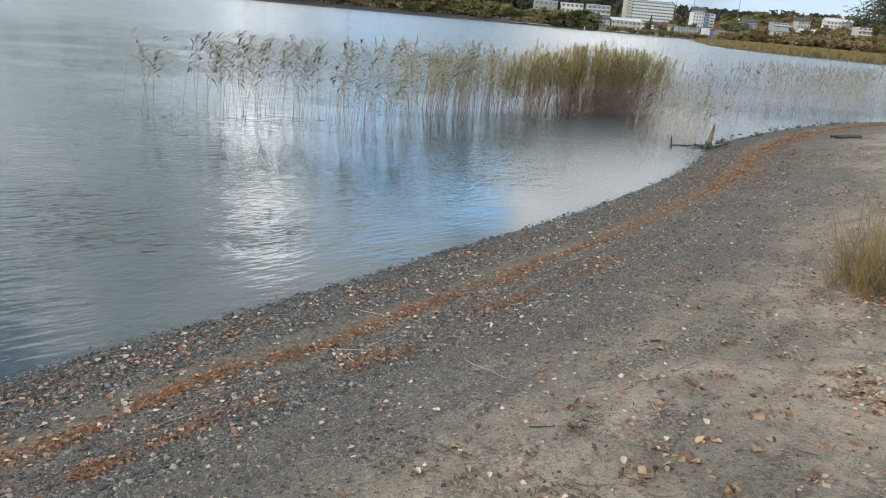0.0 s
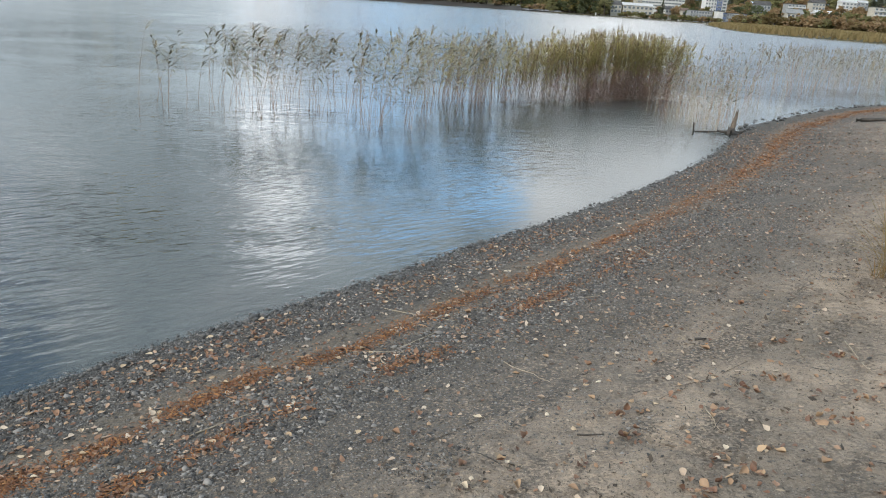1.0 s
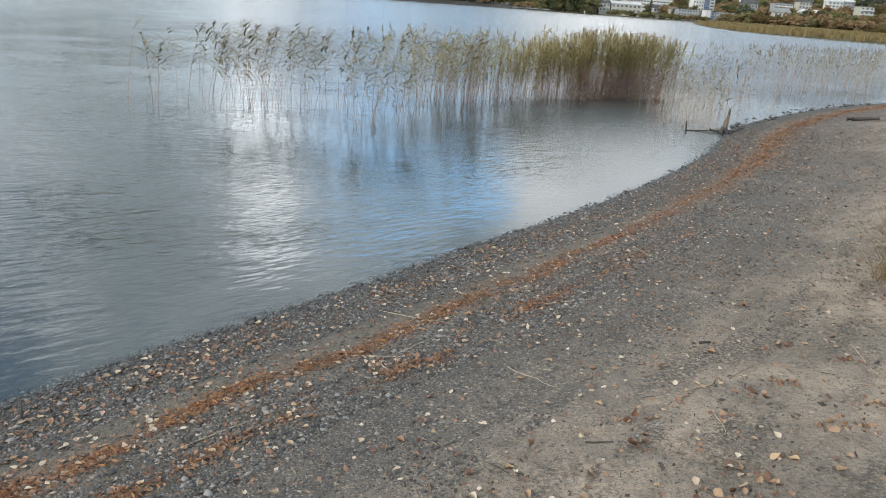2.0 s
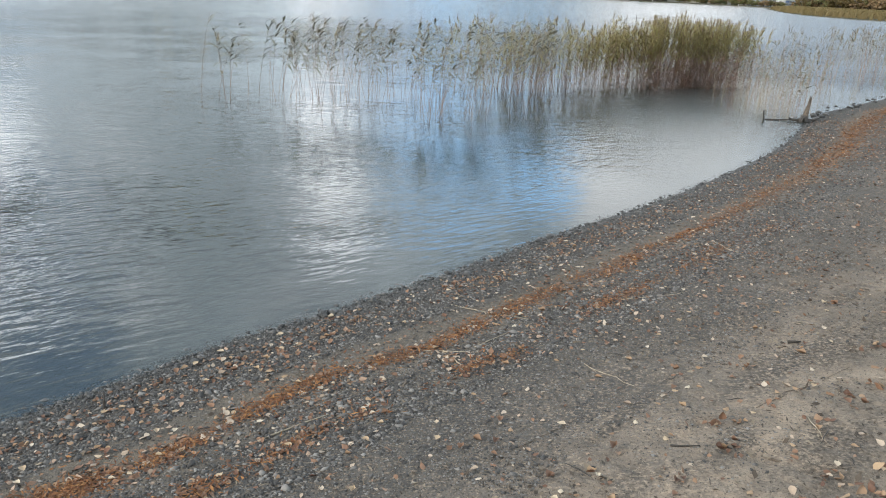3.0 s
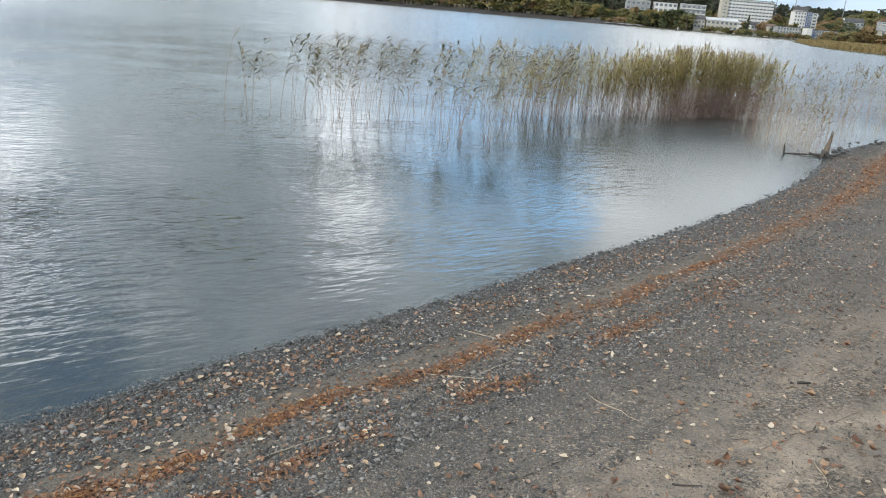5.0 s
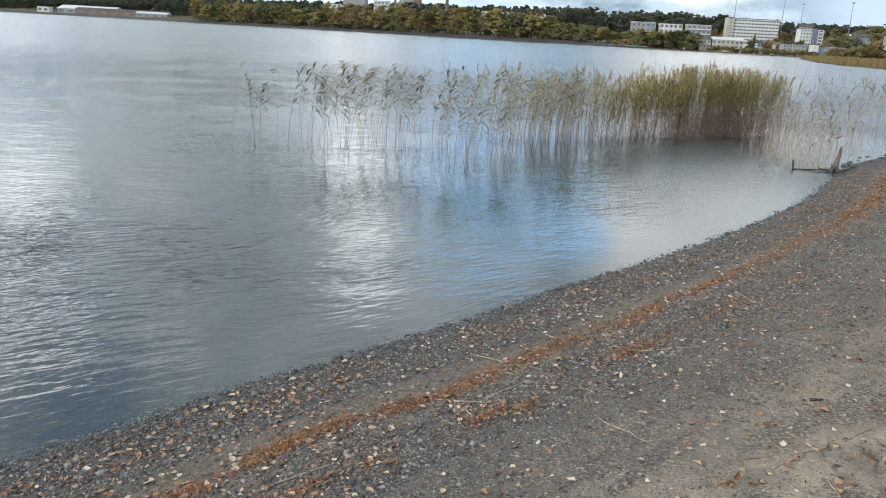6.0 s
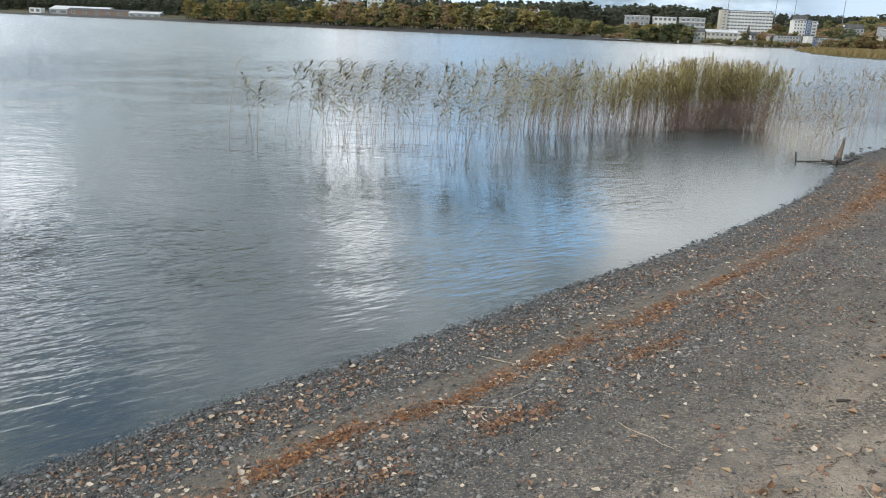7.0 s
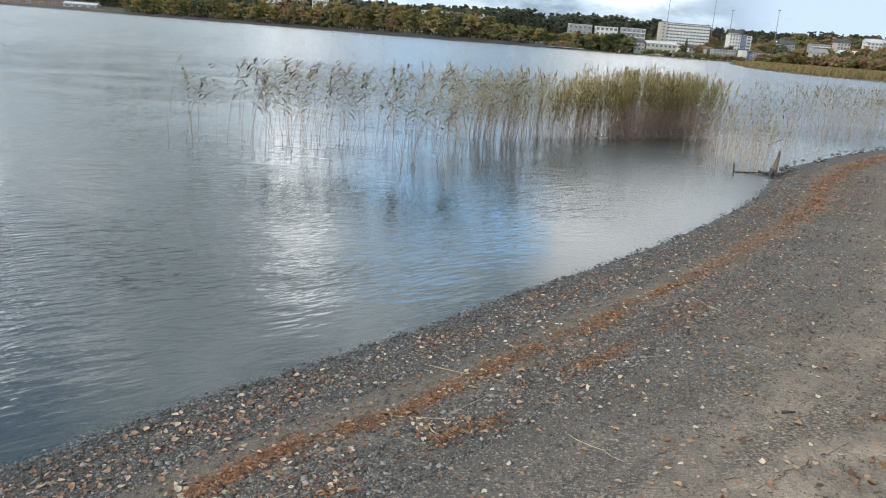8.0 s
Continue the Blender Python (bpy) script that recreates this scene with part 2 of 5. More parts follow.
    # out on the open lake the ripples are too fine to tell apart and only blur the mirror
    haze = N("ShaderNodeMapRange")
    haze.interpolation_type = "SMOOTHSTEP"
    for k, v in (("From Min", 9.0), ("From Max", 75.0), ("To Min", 0.015), ("To Max", 0.13)):
        haze.inputs[k].default_value = v
    L(place.outputs["Y"], haze.inputs["Value"])
    dull = N("ShaderNodeMath")
    dull.operation = "MULTIPLY_ADD"
    L(ruffle.outputs[0], dull.inputs[0])
    dull.inputs[1].default_value = 0.22
    L(haze.outputs[0], dull.inputs[2])
    L(dull.outputs[0], gl.inputs["Roughness"])
    tr.inputs["Color"].default_value = (0.72, 0.76, 0.74, 1)
    L(bump.outputs[0], gl.inputs["Normal"])
    L(fres.outputs[0], mx.inputs[0])
    silt, body = N("ShaderNodeBsdfDiffuse"), N("ShaderNodeMixShader")
    silt.inputs["Color"].default_value = (0.11, 0.145, 0.155, 1)
    body.inputs[0].default_value = 0.4
    L(tr.outputs[0], body.inputs[1])
    L(silt.outputs[0], body.inputs[2])
    L(body.outputs[0], mx.inputs[1])
    L(gl.outputs[0], mx.inputs[2])
    L(mx.outputs[0], out.inputs["Surface"])
    return m


def let_light_through(m, colour, share=0.4):
    """Thin leaves: part of the light passes."""
    nt = m.node_tree
    out, p = nt.nodes["Material Output"], nt.nodes["Principled BSDF"]
    t, mx = nt.nodes.new("ShaderNodeBsdfTranslucent"), nt.nodes.new("ShaderNodeMixShader")
    t.inputs["Color"].default_value = (*colour, 1)
    mx.inputs[0].default_value = share
    nt.links.new(p.outputs[0], mx.inputs[1])
    nt.links.new(t.outputs[0], mx.inputs[2])
    nt.links.new(mx.outputs[0], out.inputs["Surface"])
    return m


M_GROUND, M_WATER = ground_material(), water_material()
M_STONE = surface("grey_pebble", (0.036, 0.035, 0.035), (0.118, 0.113, 0.109), 30, 0.65, 0.3, 0.002, vary="island", c=(0.42, 0.40, 0.375))
M_WETSTONE = surface("wet_pebble", (0.03, 0.03, 0.032), (0.085, 0.083, 0.08), 30, 0.35, 0.3, 0.002, vary="island", c=(0.28, 0.265, 0.25))
M_COBBLE = surface("wet_dark_stone", (0.03, 0.03, 0.03), (0.065, 0.063, 0.06), 30, 0.4, 0.4, 0.004, vary="object", c=(0.12, 0.115, 0.11))
M_LEAF = surface("dry_birch_leaf", (0.16, 0.08, 0.055), (0.36, 0.215, 0.135), 60, 0.7, 0.3, 0.001, vary="island", c=(0.78, 0.70, 0.57))
M_LEAF_ONE = surface("pale_fallen_leaf", (0.34, 0.20, 0.11), (0.58, 0.45, 0.30), 60, 0.65, 0.3, 0.001, vary="object", c=(0.82, 0.74, 0.60))
M_BROWN_ONE = surface("brown_fallen_leaf", (0.13, 0.065, 0.042), (0.31, 0.175, 0.105), 60, 0.65, 0.3, 0.001, vary="object", c=(0.50, 0.36, 0.22))
M_CURLED = surface("curled_brown_leaf", (0.115, 0.058, 0.04), (0.27, 0.15, 0.092), 60, 0.65, 0.3, 0.001, vary="island", c=(0.58, 0.42, 0.26))
M_DRIFT = surface("orange_plant_debris", (0.11, 0.044, 0.021), (0.29, 0.125, 0.055), 20, 0.85, 0.2, 0.001, vary="island", c=(0.52, 0.27, 0.10))
M_TWIG = surface("grey_twig", (0.11, 0.085, 0.065), (0.22, 0.175, 0.135), 40, 0.8, 0.4, 0.002)
M_STRAW = surface("bleached_reed_straw", (0.36, 0.30, 0.22), (0.50, 0.43, 0.33), 30, 0.7, 0.2, 0.001)
M_STEM = surface("reed_stem", (0.33, 0.22, 0.17), (0.46, 0.345, 0.27), 6, 0.7, 0.2, 0.001, vary="island", c=(0.30, 0.15, 0.10))
M_PALE = surface("bleached_reed_stem", (0.42, 0.36, 0.27), (0.55, 0.48, 0.37), 6, 0.7, 0.2, 0.001)
M_BLADE = surface("reed_leaf", (0.32, 0.275, 0.105), (0.48, 0.405, 0.18), 5, 0.6, 0.2, 0.001, vary="island", c=(0.62, 0.51, 0.32))
# darker copy of the reed leaf, its colour painted as if seen against light
M_BLADE_BACKLIT = surface("backlit_olive_reed_leaf", (0.11, 0.11, 0.062), (0.21, 0.19, 0.11), 5, 0.6, 0.2, 0.001, vary="island", c=(0.28, 0.25, 0.15))
M_PLUME = surface("reed_plume", (0.16, 0.115, 0.07), (0.28, 0.21, 0.13), 30, 0.9, 0.2, 0.001)
M_GRASS = surface("tuft_grass", (0.12, 0.135, 0.05), (0.28, 0.19, 0.085), 8, 0.7, 0.2, 0.001, vary="island", c=(0.46, 0.25, 0.10))
M_CHIP = surface("dark_plant_crumbs", (0.05, 0.04, 0.032), (0.13, 0.10, 0.075), 20, 0.85, 0.2, 0.001, vary="island", c=(0.42, 0.35, 0.26))
M_WOOD = surface("wet_dark_wood", (0.035, 0.03, 0.026), (0.08, 0.07, 0.06), 15, 0.6, 0.6, 0.006)
for leaf, tone in ((M_BLADE, (0.42, 0.38, 0.14)), (M_GRASS, (0.34, 0.25, 0.13)), (M_PLUME, (0.4, 0.32, 0.2)), (M_STEM, (0.42, 0.3, 0.22))):
    let_light_through(leaf, tone, 0.45)
M_DEAD = surface("dead_reed_leaf", (0.38, 0.225, 0.17), (0.50, 0.345, 0.27), 5, 0.75, 0.2, 0.001, vary="island", c=(0.58, 0.46, 0.38))
let_light_through(M_DEAD, (0.48, 0.3, 0.22), 0.45)

# ---- mesh helpers ----
RNG = np.random.default_rng(7)


def mesh_of(name, verts, faces, mats, smooth=False, index=None):
    me = bpy.data.meshes.new(name)
    verts = np.asarray(verts, dtype=np.float32).reshape(-1, 3)
    if isinstance(faces, np.ndarray):
        n, k = faces.shape
        me.vertices.add(len(verts))
        me.vertices.foreach_set("co", verts.ravel())
        me.loops.add(n * k)
        me.loops.foreach_set("vertex_index", faces.ravel().astype(np.int32))
        me.polygons.add(n)
        me.polygons.foreach_set("loop_start", np.arange(0, n * k, k, dtype=np.int32))
        me.update(calc_edges=True)
    else:
        me.from_pydata([tuple(v) for v in verts.tolist()], [], faces)
    for m in mats if isinstance(mats, (list, tuple)) else [mats]:
        me.materials.append(m)
    if index is not None:
        me.polygons.foreach_set("material_index", np.asarray(index, dtype=np.int32))
    if smooth:
        me.polygons.foreach_set("use_smooth", np.ones(len(me.polygons), dtype=bool))
    me.validate()
    return me


def thing(name, label, category, group="", kind="", at=(0, 0, 0), turn=0.0, data=None):
    ob = new(name, data)
    ob.matrix_basis = pose(*at, 0, 0, turn)
    return tagged(ob, label, category, group, kind)


def part(name, data, parent, label=""):
    ob = new(name, data)
    ob.parent = parent
    return tagged(ob, label)


class Shape:
    """Collects simple solids into one mesh."""

    def __init__(self):
        self.v, self.f = [], []

    def add(self, verts, faces):
        n = len(self.v)
        self.v += [tuple(p) for p in verts]
        self.f += [tuple(i + n for i in f) for f in faces]
        return self

    def box(self, x0, x1, y0, y1, z0, z1):
        return self.add(
            [(x0, y0, z0), (x1, y0, z0), (x1, y1, z0), (x0, y1, z0), (x0, y0, z1), (x1, y0, z1), (x1, y1, z1), (x0, y1, z1)],
            [(0, 3, 2, 1), (4, 5, 6, 7), (0, 1, 5, 4), (1, 2, 6, 5), (2, 3, 7, 6), (3, 0, 4, 7)],
        )

    def tube(self, points, radii, sides=5):
        pts = [Vector(p) for p in points]
        rings = []
        for i, p in enumerate(pts):
            along = (pts[min(i + 1, len(pts) - 1)] - pts[max(i - 1, 0)]).normalized()
            u = along.orthogonal().normalized()
            w = along.cross(u)
            rings.append([p + radii[i] * (math.cos(a) * u + math.sin(a) * w) for a in [2 * math.pi * k / sides for k in range(sides)]])
        faces = [(i * sides + k, i * sides + (k + 1) % sides, (i + 1) * sides + (k + 1) % sides, (i + 1) * sides + k) for i in range(len(pts) - 1) for k in range(sides)]
        faces += [tuple(range(sides - 1, -1, -1)), tuple(range((len(pts) - 1) * sides, len(pts) * sides))]
        return self.add([v for r in rings for v in r], faces)

    def mesh(self, name, mat, smooth=False):
        return mesh_of(name, self.v, self.f, mat, smooth)


def smoothstep(a, b, x):
    t = np.clip((x - a) / (b - a), 0, 1)
    return t * t * (3 - 2 * t)


def rounded(points, times=2):
    p = np.array(points, float)
    for _ in range(times):
        q = np.empty((2 * len(p), 2))
        q[0], q[-1] = p[0], p[-1]
        q[1:-1:2], q[2:-1:2] = 0.75 * p[:-1] + 0.25 * p[1:], 0.25 * p[:-1] + 0.75 * p[1:]
        p = q
    return p


def side_of(line, x, y):
    """Distance from a line of points, positive on its right."""
    x, y = np.asarray(x, float), np.asarray(y, float)
    best, sign = np.full(x.shape, 1e12), np.ones(x.shape)
    for a, b in zip(line[:-1], line[1:]):
        e = b - a
        t = np.clip(((x - a[0]) * e[0] + (y - a[1]) * e[1]) / (e @ e), 0, 1)
        dx, dy = x - a[0] - t * e[0], y - a[1] - t * e[1]
        dd = dx * dx + dy * dy
        near = dd < best
        best = np.where(near, dd, best)
        sign = np.where(near, np.sign(dx * e[1] - dy * e[0] + 1e-12), sign)
    return np.sqrt(best) * sign


# ---- the plan: near waterline, drift line, far shore (the far side scaled by K) ----
K = 1.3
NEAR = rounded([(-60, -90), (-9, -4), (-5.1, 1.8), (-3.6, 3.9), (-2.87, 4.78), (-2.38, 5.6), (-1.72, 6.36), (-0.89, 7.4), (0.13, 8.82), (1.86, 11.1), (3.04, 12.85), (4.5, 15.2),
                (5.75, 17.6), (6.55, 19.5), (7.6, 21.6), (9.05, 23.4), (11.6, 26.7), (15.3, 30.4), (17.9, 32.5), (27, 37), (60, 38), (300, -60), (900, -900)])
DRIFT = rounded([(-5.0, 0.2), (-2.73, 3.22), (-2.22, 3.78), (-1.86, 4.36), (-1.34, 5.02), (-0.66, 5.80), (0.24, 7.05), (1.5, 8.68), (3.6, 11.75), (5.65, 15.0), (7.2, 18.2), (8.6, 20.6), (12, 25.2), (17, 30.2)])
FAR = rounded(np.array([(-3000, 1900), (-900, 1050), (-640, 960), (-400, 860), (-250, 790), (-130, 690), (-30, 620), (60, 570), (105, 548), (140, 520), (160, 470), (118, 405), (92, 310), (62, 190),
                        (64, 165), (76, 143), (110, 112), (220, 70), (700, -80), (2500, -600)]) * K, 1)
HILL_X = np.array([-3000, -800, -300, 0, 150, 250, 500, 1500]) * K
HILL_Y = np.array([2000, 1080, 850, 655, 590, 520, 400, 250]) * K


# old footprints and hollows trodden into the dry sand
_rng = np.random.default_rng(19)
DIMPLES = [(x, y, r, deep) for x, y, r, deep in zip(_rng.uniform(0.2, 5.5, 190), _rng.uniform(2.2, 9.5, 190), _rng.uniform(0.05, 0.12, 190), _rng.uniform(0.006, 0.024, 190))
           if 2.1 < 0.81 * x - 0.58 * y + 5.06 < 6.5]


def shore_height(d):
    land = np.where(d < 6, 0.095 * d + 0.012 * d * d, 1.0 + 0.05 * (np.minimum(d, 60) - 6))
    bed = -np.minimum(0.11 * -d, 0.6 + 0.04 * (-d - 5.4))
    return np.where(d > 0, land, np.maximum(bed, -4.0))


def far_height(x, y, d2):
    d2 = -d2
    up = y - np.interp(x, HILL_X, HILL_Y)
    bank = np.where(x < 40 * K, 3.6, 0.7) * smoothstep(0, 11, d2)
    hill = 16 * smoothstep(0, 170, up) + 10 * smoothstep(100, 420, up)
    roll = 1.5 * np.sin(x / 47.0) * np.sin(y / 61.0 + 1) * smoothstep(20, 120, up)
    return np.where(d2 > 0, bank + hill + roll, -4.0 + 4.0 * smoothstep(-60, 0, d2))


def ground_z(x, y):
    x, y = np.asarray(x, float), np.asarray(y, float)
    d = side_of(NEAR, x, y)
    z = shore_height(d)
    ripple = 0.012 * np.sin(x * 2.1 + 1.3 * np.sin(y * 1.1)) * np.sin(y * 1.7 + x * 0.6) + 0.006 * np.sin(x * 7.3 + y * 2.2) * np.sin(y * 6.1 - x * 1.4)
    z = z + ripple * smoothstep(0.15, 1.2, d)
    close = (np.abs(x) < 9) & (np.abs(y) < 13)
    if np.any(close):
        px, py = x[close] if x.ndim else x, y[close] if y.ndim else y
        dent = np.zeros(np.shape(px))
        for cx, cy, r, deep in DIMPLES:
            q = ((px - cx) ** 2 + (py - cy) ** 2) / (r * r)
            dent = dent - deep * (np.exp(-q) - 0.45 * np.exp(-((np.sqrt(q) - 1.5) ** 2) * 3))
        if x.ndim:
            z[close] += dent
        else:
            z = z + dent
    d2 = side_of(FAR, x, y)
    return np.where((d < -20) & (np.hypot(x, y) > 90), far_height(x, y, d2), z)


def axis(fine0, fine1, step, growth, cap, end0, end1):
    mid = list(np.arange(fine0, fine1 + step / 2, step))
    for end, grow in ((end1, 1), (end0, -1)):
        s, v = step, mid[-1] if grow > 0 else mid[0]
        while (end - v) * grow > 0:
            s = min(s * growth, cap if abs(v) < 1700 else 400)
            v += grow * s
            mid.append(v) if grow > 0 else mid.insert(0, v)
    return np.array(mid)


def build_ground():
    xs, ys = axis(-4.4, 6.0, 0.05, 1.09, 22, -4000, 4000), axis(2.4, 12.0, 0.05, 1.09, 22, -1500, 4500)
    gx, gy = np.meshgrid(xs, ys)
    x, y = gx.ravel(), gy.ravel()
    z = ground_z(x, y)
    w, h = len(xs), len(ys)
    i = (np.arange(h - 1)[:, None] * w + np.arange(w - 1)).ravel()
    me = mesh_of("ground", np.stack([x, y, z], 1), np.stack([i, i + 1, i + w + 1, i + w], 1), M_GROUND, True)
    far = np.hypot(x, y) > 90
    d, d2 = side_of(NEAR, x, y), -side_of(FAR, x, y)
    rock = (x < 60 * K) & (d2 < 34)
    for name, value in (("shore", np.where(far, 5.0, d)), ("cover", np.where(far, np.where(rock, 2.0, 1.0), 0.0)),
                        ("drift", np.clip(1.1 - np.abs(side_of(DRIFT, x, y)) / (0.11 + 0.02 * np.clip(y - 5, 0, 18)), 0, 1) * (1 - 0.4 * smoothstep(7, 13, y)) * (0.62 + 0.38 * smoothstep(-0.6, 0.7, np.sin(x * 3.1 + 0.7) * np.sin(y * 2.3 + x) + 0.4 * np.sin(y * 5.7))))):
        a = me.attributes.new(name, "FLOAT", "POINT")
        a.data.foreach_set("value", value.astype(np.float32))
    thing("ground", "grey sand and gravel beach sloping into the lake", "beach", kind="structure", data=me)


def build_water():
    xs, ys = axis(-12, 16, 0.3, 1.25, 300, -4000, 4000), axis(0, 28, 0.3, 1.25, 300, -1500, 4500)
    gx, gy = np.meshgrid(xs, ys)
    x, y = gx.ravel(), gy.ravel()
    w, h = len(xs), len(ys)
    i = (np.arange(h - 1)[:, None] * w + np.arange(w - 1)).ravel()
    me = mesh_of("water", np.stack([x, y, 0 * x], 1), np.stack([i, i + 1, i + w + 1, i + w], 1), M_WATER, True)
    me.attributes.new("offshore", "FLOAT", "POINT").data.foreach_set("value", (-side_of(NEAR, x, y)).astype(np.float32))
    thing("water", "calm lake water with small wind ripples reflecting clouds", "lake", kind="structure", data=me)


build_ground()
build_water()


def on_ground(x, y, lift=0.0):
    return (x, y, float(ground_z(x, y)) + lift)


# ---- reeds standing in the shallows ----


def ribbon(start, way, length, width, droop, segs=4):
    """A grass blade that leaves start along way and droops; vertices and quads."""
    v, f = [], []
    p, w = Vector(start), Vector(way).normalized()
    side = w.cross(Vector((0, 0, 1)))
    side = side.normalized() if side.length > 1e-3 else Vector((1, 0, 0))
    for k in range(segs + 1):
        t = k / segs
        half = 0.5 * width * (1 - t) ** 0.7 * (0.55 + 0.9 * min(t * 3, 1)) if k < segs else 0.0006
        v += [p - side * half, p + side * half]
        p = p + w * (length / segs)
        w = (w + Vector((0, 0, -droop / segs))).normalized()
    for k in range(segs):
        f.append((2 * k, 2 * k + 1, 2 * k + 3, 2 * k + 2))
    return v, f


def reed_parts(rng, height, leafy=1.0, bend=0.12, plume=True, low=0.45, flag=False, thick=1.0):
    """Shapes of one reed: stem, foliage, plume. flag: the blades stream to one side, as the wind has set them."""
    stem, leaves, top = Shape(), Shape(), Shape()
    a = rng.uniform(-0.6, 0.6) + (0.0 if rng.random() < 0.7 else math.pi)
    lean = Vector((math.cos(a), math.sin(a), 0)) * bend * rng.uniform(0.2, 1.4)
    spine = [Vector((0, 0, -0.25)) + Vector((0, 0, 1)) * (height + 0.25) * t + lean * height * t**2.2 for t in (0, 0.25, 0.5, 0.75, 1)]
    stem.tube(spine, [thick * q for q in (0.0046, 0.0044, 0.004, 0.0032, 0.0016)], 3)
    n = int(rng.integers(8, 13) * leafy)
    for k in range(n):
        t = low + (0.97 - low) * ((k + rng.random()) / max(n, 1)) ** 0.75
        i = min(int(t * 4), 3)
        p = spine[i].lerp(spine[i + 1], t * 4 - i)
        if flag:
            ang = rng.normal(0, 0.5) + (math.pi if rng.random() < 0.16 else 0.0)
            way = Vector((math.cos(ang), math.sin(ang), rng.uniform(0.1, 1.0)))
            leaves.add(*ribbon(p, way, rng.uniform(0.26, 0.5), rng.uniform(0.024, 0.044), rng.uniform(0.5, 1.7)))
        else:
            ang = a + rng.normal(0, 1.3)
            way = Vector((math.cos(ang), math.sin(ang), rng.uniform(0.25, 1.3)))
            leaves.add(*ribbon(p, way, rng.uniform(0.24, 0.46), rng.uniform(0.018, 0.034), rng.uniform(0.9, 2.6)))
    if plume:
        for k in range(9):
            ang = a + rng.normal(0, 0.8)
            p = spine[4] - Vector((0, 0, 0.02 * k))
            top.add(*ribbon(p, (math.cos(ang) * 0.6, math.sin(ang) * 0.6, 1.0), rng.uniform(0.08, 0.17), 0.016, 1.6, 2))
    return stem, leaves, top


def build_reed_things():
    rng = np.random.default_rng(11)
    kinds = []
    for k in range(10):
        h = 1.95
        s, l, p = reed_parts(rng, h, 1.4 + 0.3 * (k % 3), 0.16, k % 4 == 3, 0.52, True)
        blades = []
        for i in range(0, len(l.v), 10):
            one = Shape().add(l.v[i : i + 10], [(0, 1, 3, 2), (2, 3, 5, 4), (4, 5, 7, 6), (6, 7, 9, 8)])
            blades.append(one.mesh("leaf", M_BLADE_BACKLIT))
        kinds.append((s.mesh("reed_stem", M_STEM), blades, p.mesh("reed_plume", M_PLUME) if p.v else None))
    protos = kinds
    spots = []

    def clump(n, x, y, sx, sy, h0, h1):
        for _ in range(n):
            spots.append((x + rng.normal(0, sx), y + rng.normal(0, sy), rng.uniform(h0, h1)))

    spots.append((-7.15, 17.55, 1.98))
    clump(5, -6.65, 17.8, 0.12, 0.25, 1.45, 1.7)
    clump(7, -5.9, 18.3, 0.28, 0.5, 1.5, 1.85)
    clump(22, -4.75, 18.9, 0.28, 0.8, 1.65, 2.0)
    clump(18, -4.0, 19.2, 0.28, 0.8, 1.6, 1.95)
    clump(8, -5.3, 18.7, 0.2, 0.6, 1.4, 1.85)
    clump(10, -3.4, 19.0, 0.2, 0.6, 1.4, 1.75)
    clump(16, -2.75, 19.4, 0.35, 1.0, 1.6, 1.95)
    clump(14, -1.85, 16.9, 0.2, 0.5, 1.25, 1.6)
    clump(9, -1.05, 17.6, 0.28, 0.5, 1.3, 1.7)
    clump(26, -1.3, 21.0, 0.7, 1.4, 1.7, 2.0)
    clump(20, 0.1, 22.5, 0.6, 1.4, 1.7, 2.05)
    for i, (x, y, h) in enumerate(spots):
        s, l, p = protos[0 if i == 0 else i % len(protos)]
        ob = thing("reed", "tall thin reed with drooping yellow-green leaves standing in shallow water", "reed", "reeds in the shallows", at=(x, y, 0), turn=rng.uniform(-35, 35))
        ob.matrix_basis = pose(x, y, 0, rng.normal(0, 4.5) * (i > 0), rng.normal(0, 7.5) * (i > 0), rng.uniform(-35, 35))
        ob.scale = (1, 1, h / 1.95)
        part("stem", s, ob)
        for blade in l:
            part("leaf", blade, ob)
        if p:
            part("plume", p, ob)


def merge_reeds(name, label, rows, mats, rng, leafy=1.0, bend=0.1, plume=True, low=0.45, flag=False, thick=1.0):
    """Many reeds as one mesh; rows of x, y, height."""
    lib = [reed_parts(rng, 1.7, leafy, bend, plume, low, flag, thick) for _ in range(14)]
    packs = []
    for s, l, p in lib:
        v = np.array(s.v + l.v + p.v)
        f = [q for q in s.f if len(q) == 4]
        idx = [0] * len(f)
        for k, extra in ((1, l), (2, p)):
            base = len(s.v) + (len(l.v) if k == 2 else 0)
            f = f + [tuple(i + base for i in q) for q in extra.f]
            idx = idx + [k] * len(extra.f)
        packs.append((v, np.array(f), np.array(idx)))
    V, F, I, n = [], [], [], 0
    for x, y, h in rows:
        v, f, idx = packs[int(rng.integers(len(packs)))]
        a = rng.uniform(-0.7, 0.7)
        q = v.copy()
        q[:, :2] = q[:, :2] @ np.array([[math.cos(a), math.sin(a)], [-math.sin(a), math.cos(a)]])
        q[:, :2] *= 1.0 if h > 1.2 else 0.8
        q[:, 2] *= h / 1.7
        q[:, 0] += q[:, 2] * rng.normal(0, 0.07)
        q[:, 1] += q[:, 2] * rng.normal(0, 0.07)
        V.append(q + (x, y, 0))
        F.append(f + n)
        I.append(idx)
        n += len(q)
    me = mesh_of(name, np.concatenate(V), np.concatenate(F), mats, False, np.concatenate(I))
    thing(name, label, "reeds", kind="stuff", data=me)


def bed_front(x):
    """The near edge of the thick reed bed."""
    return np.interp(x, [-1, 0.6, 3.6, 6.8, 8.4], [21.8, 22.6, 24.5, 26.6, 28.4])


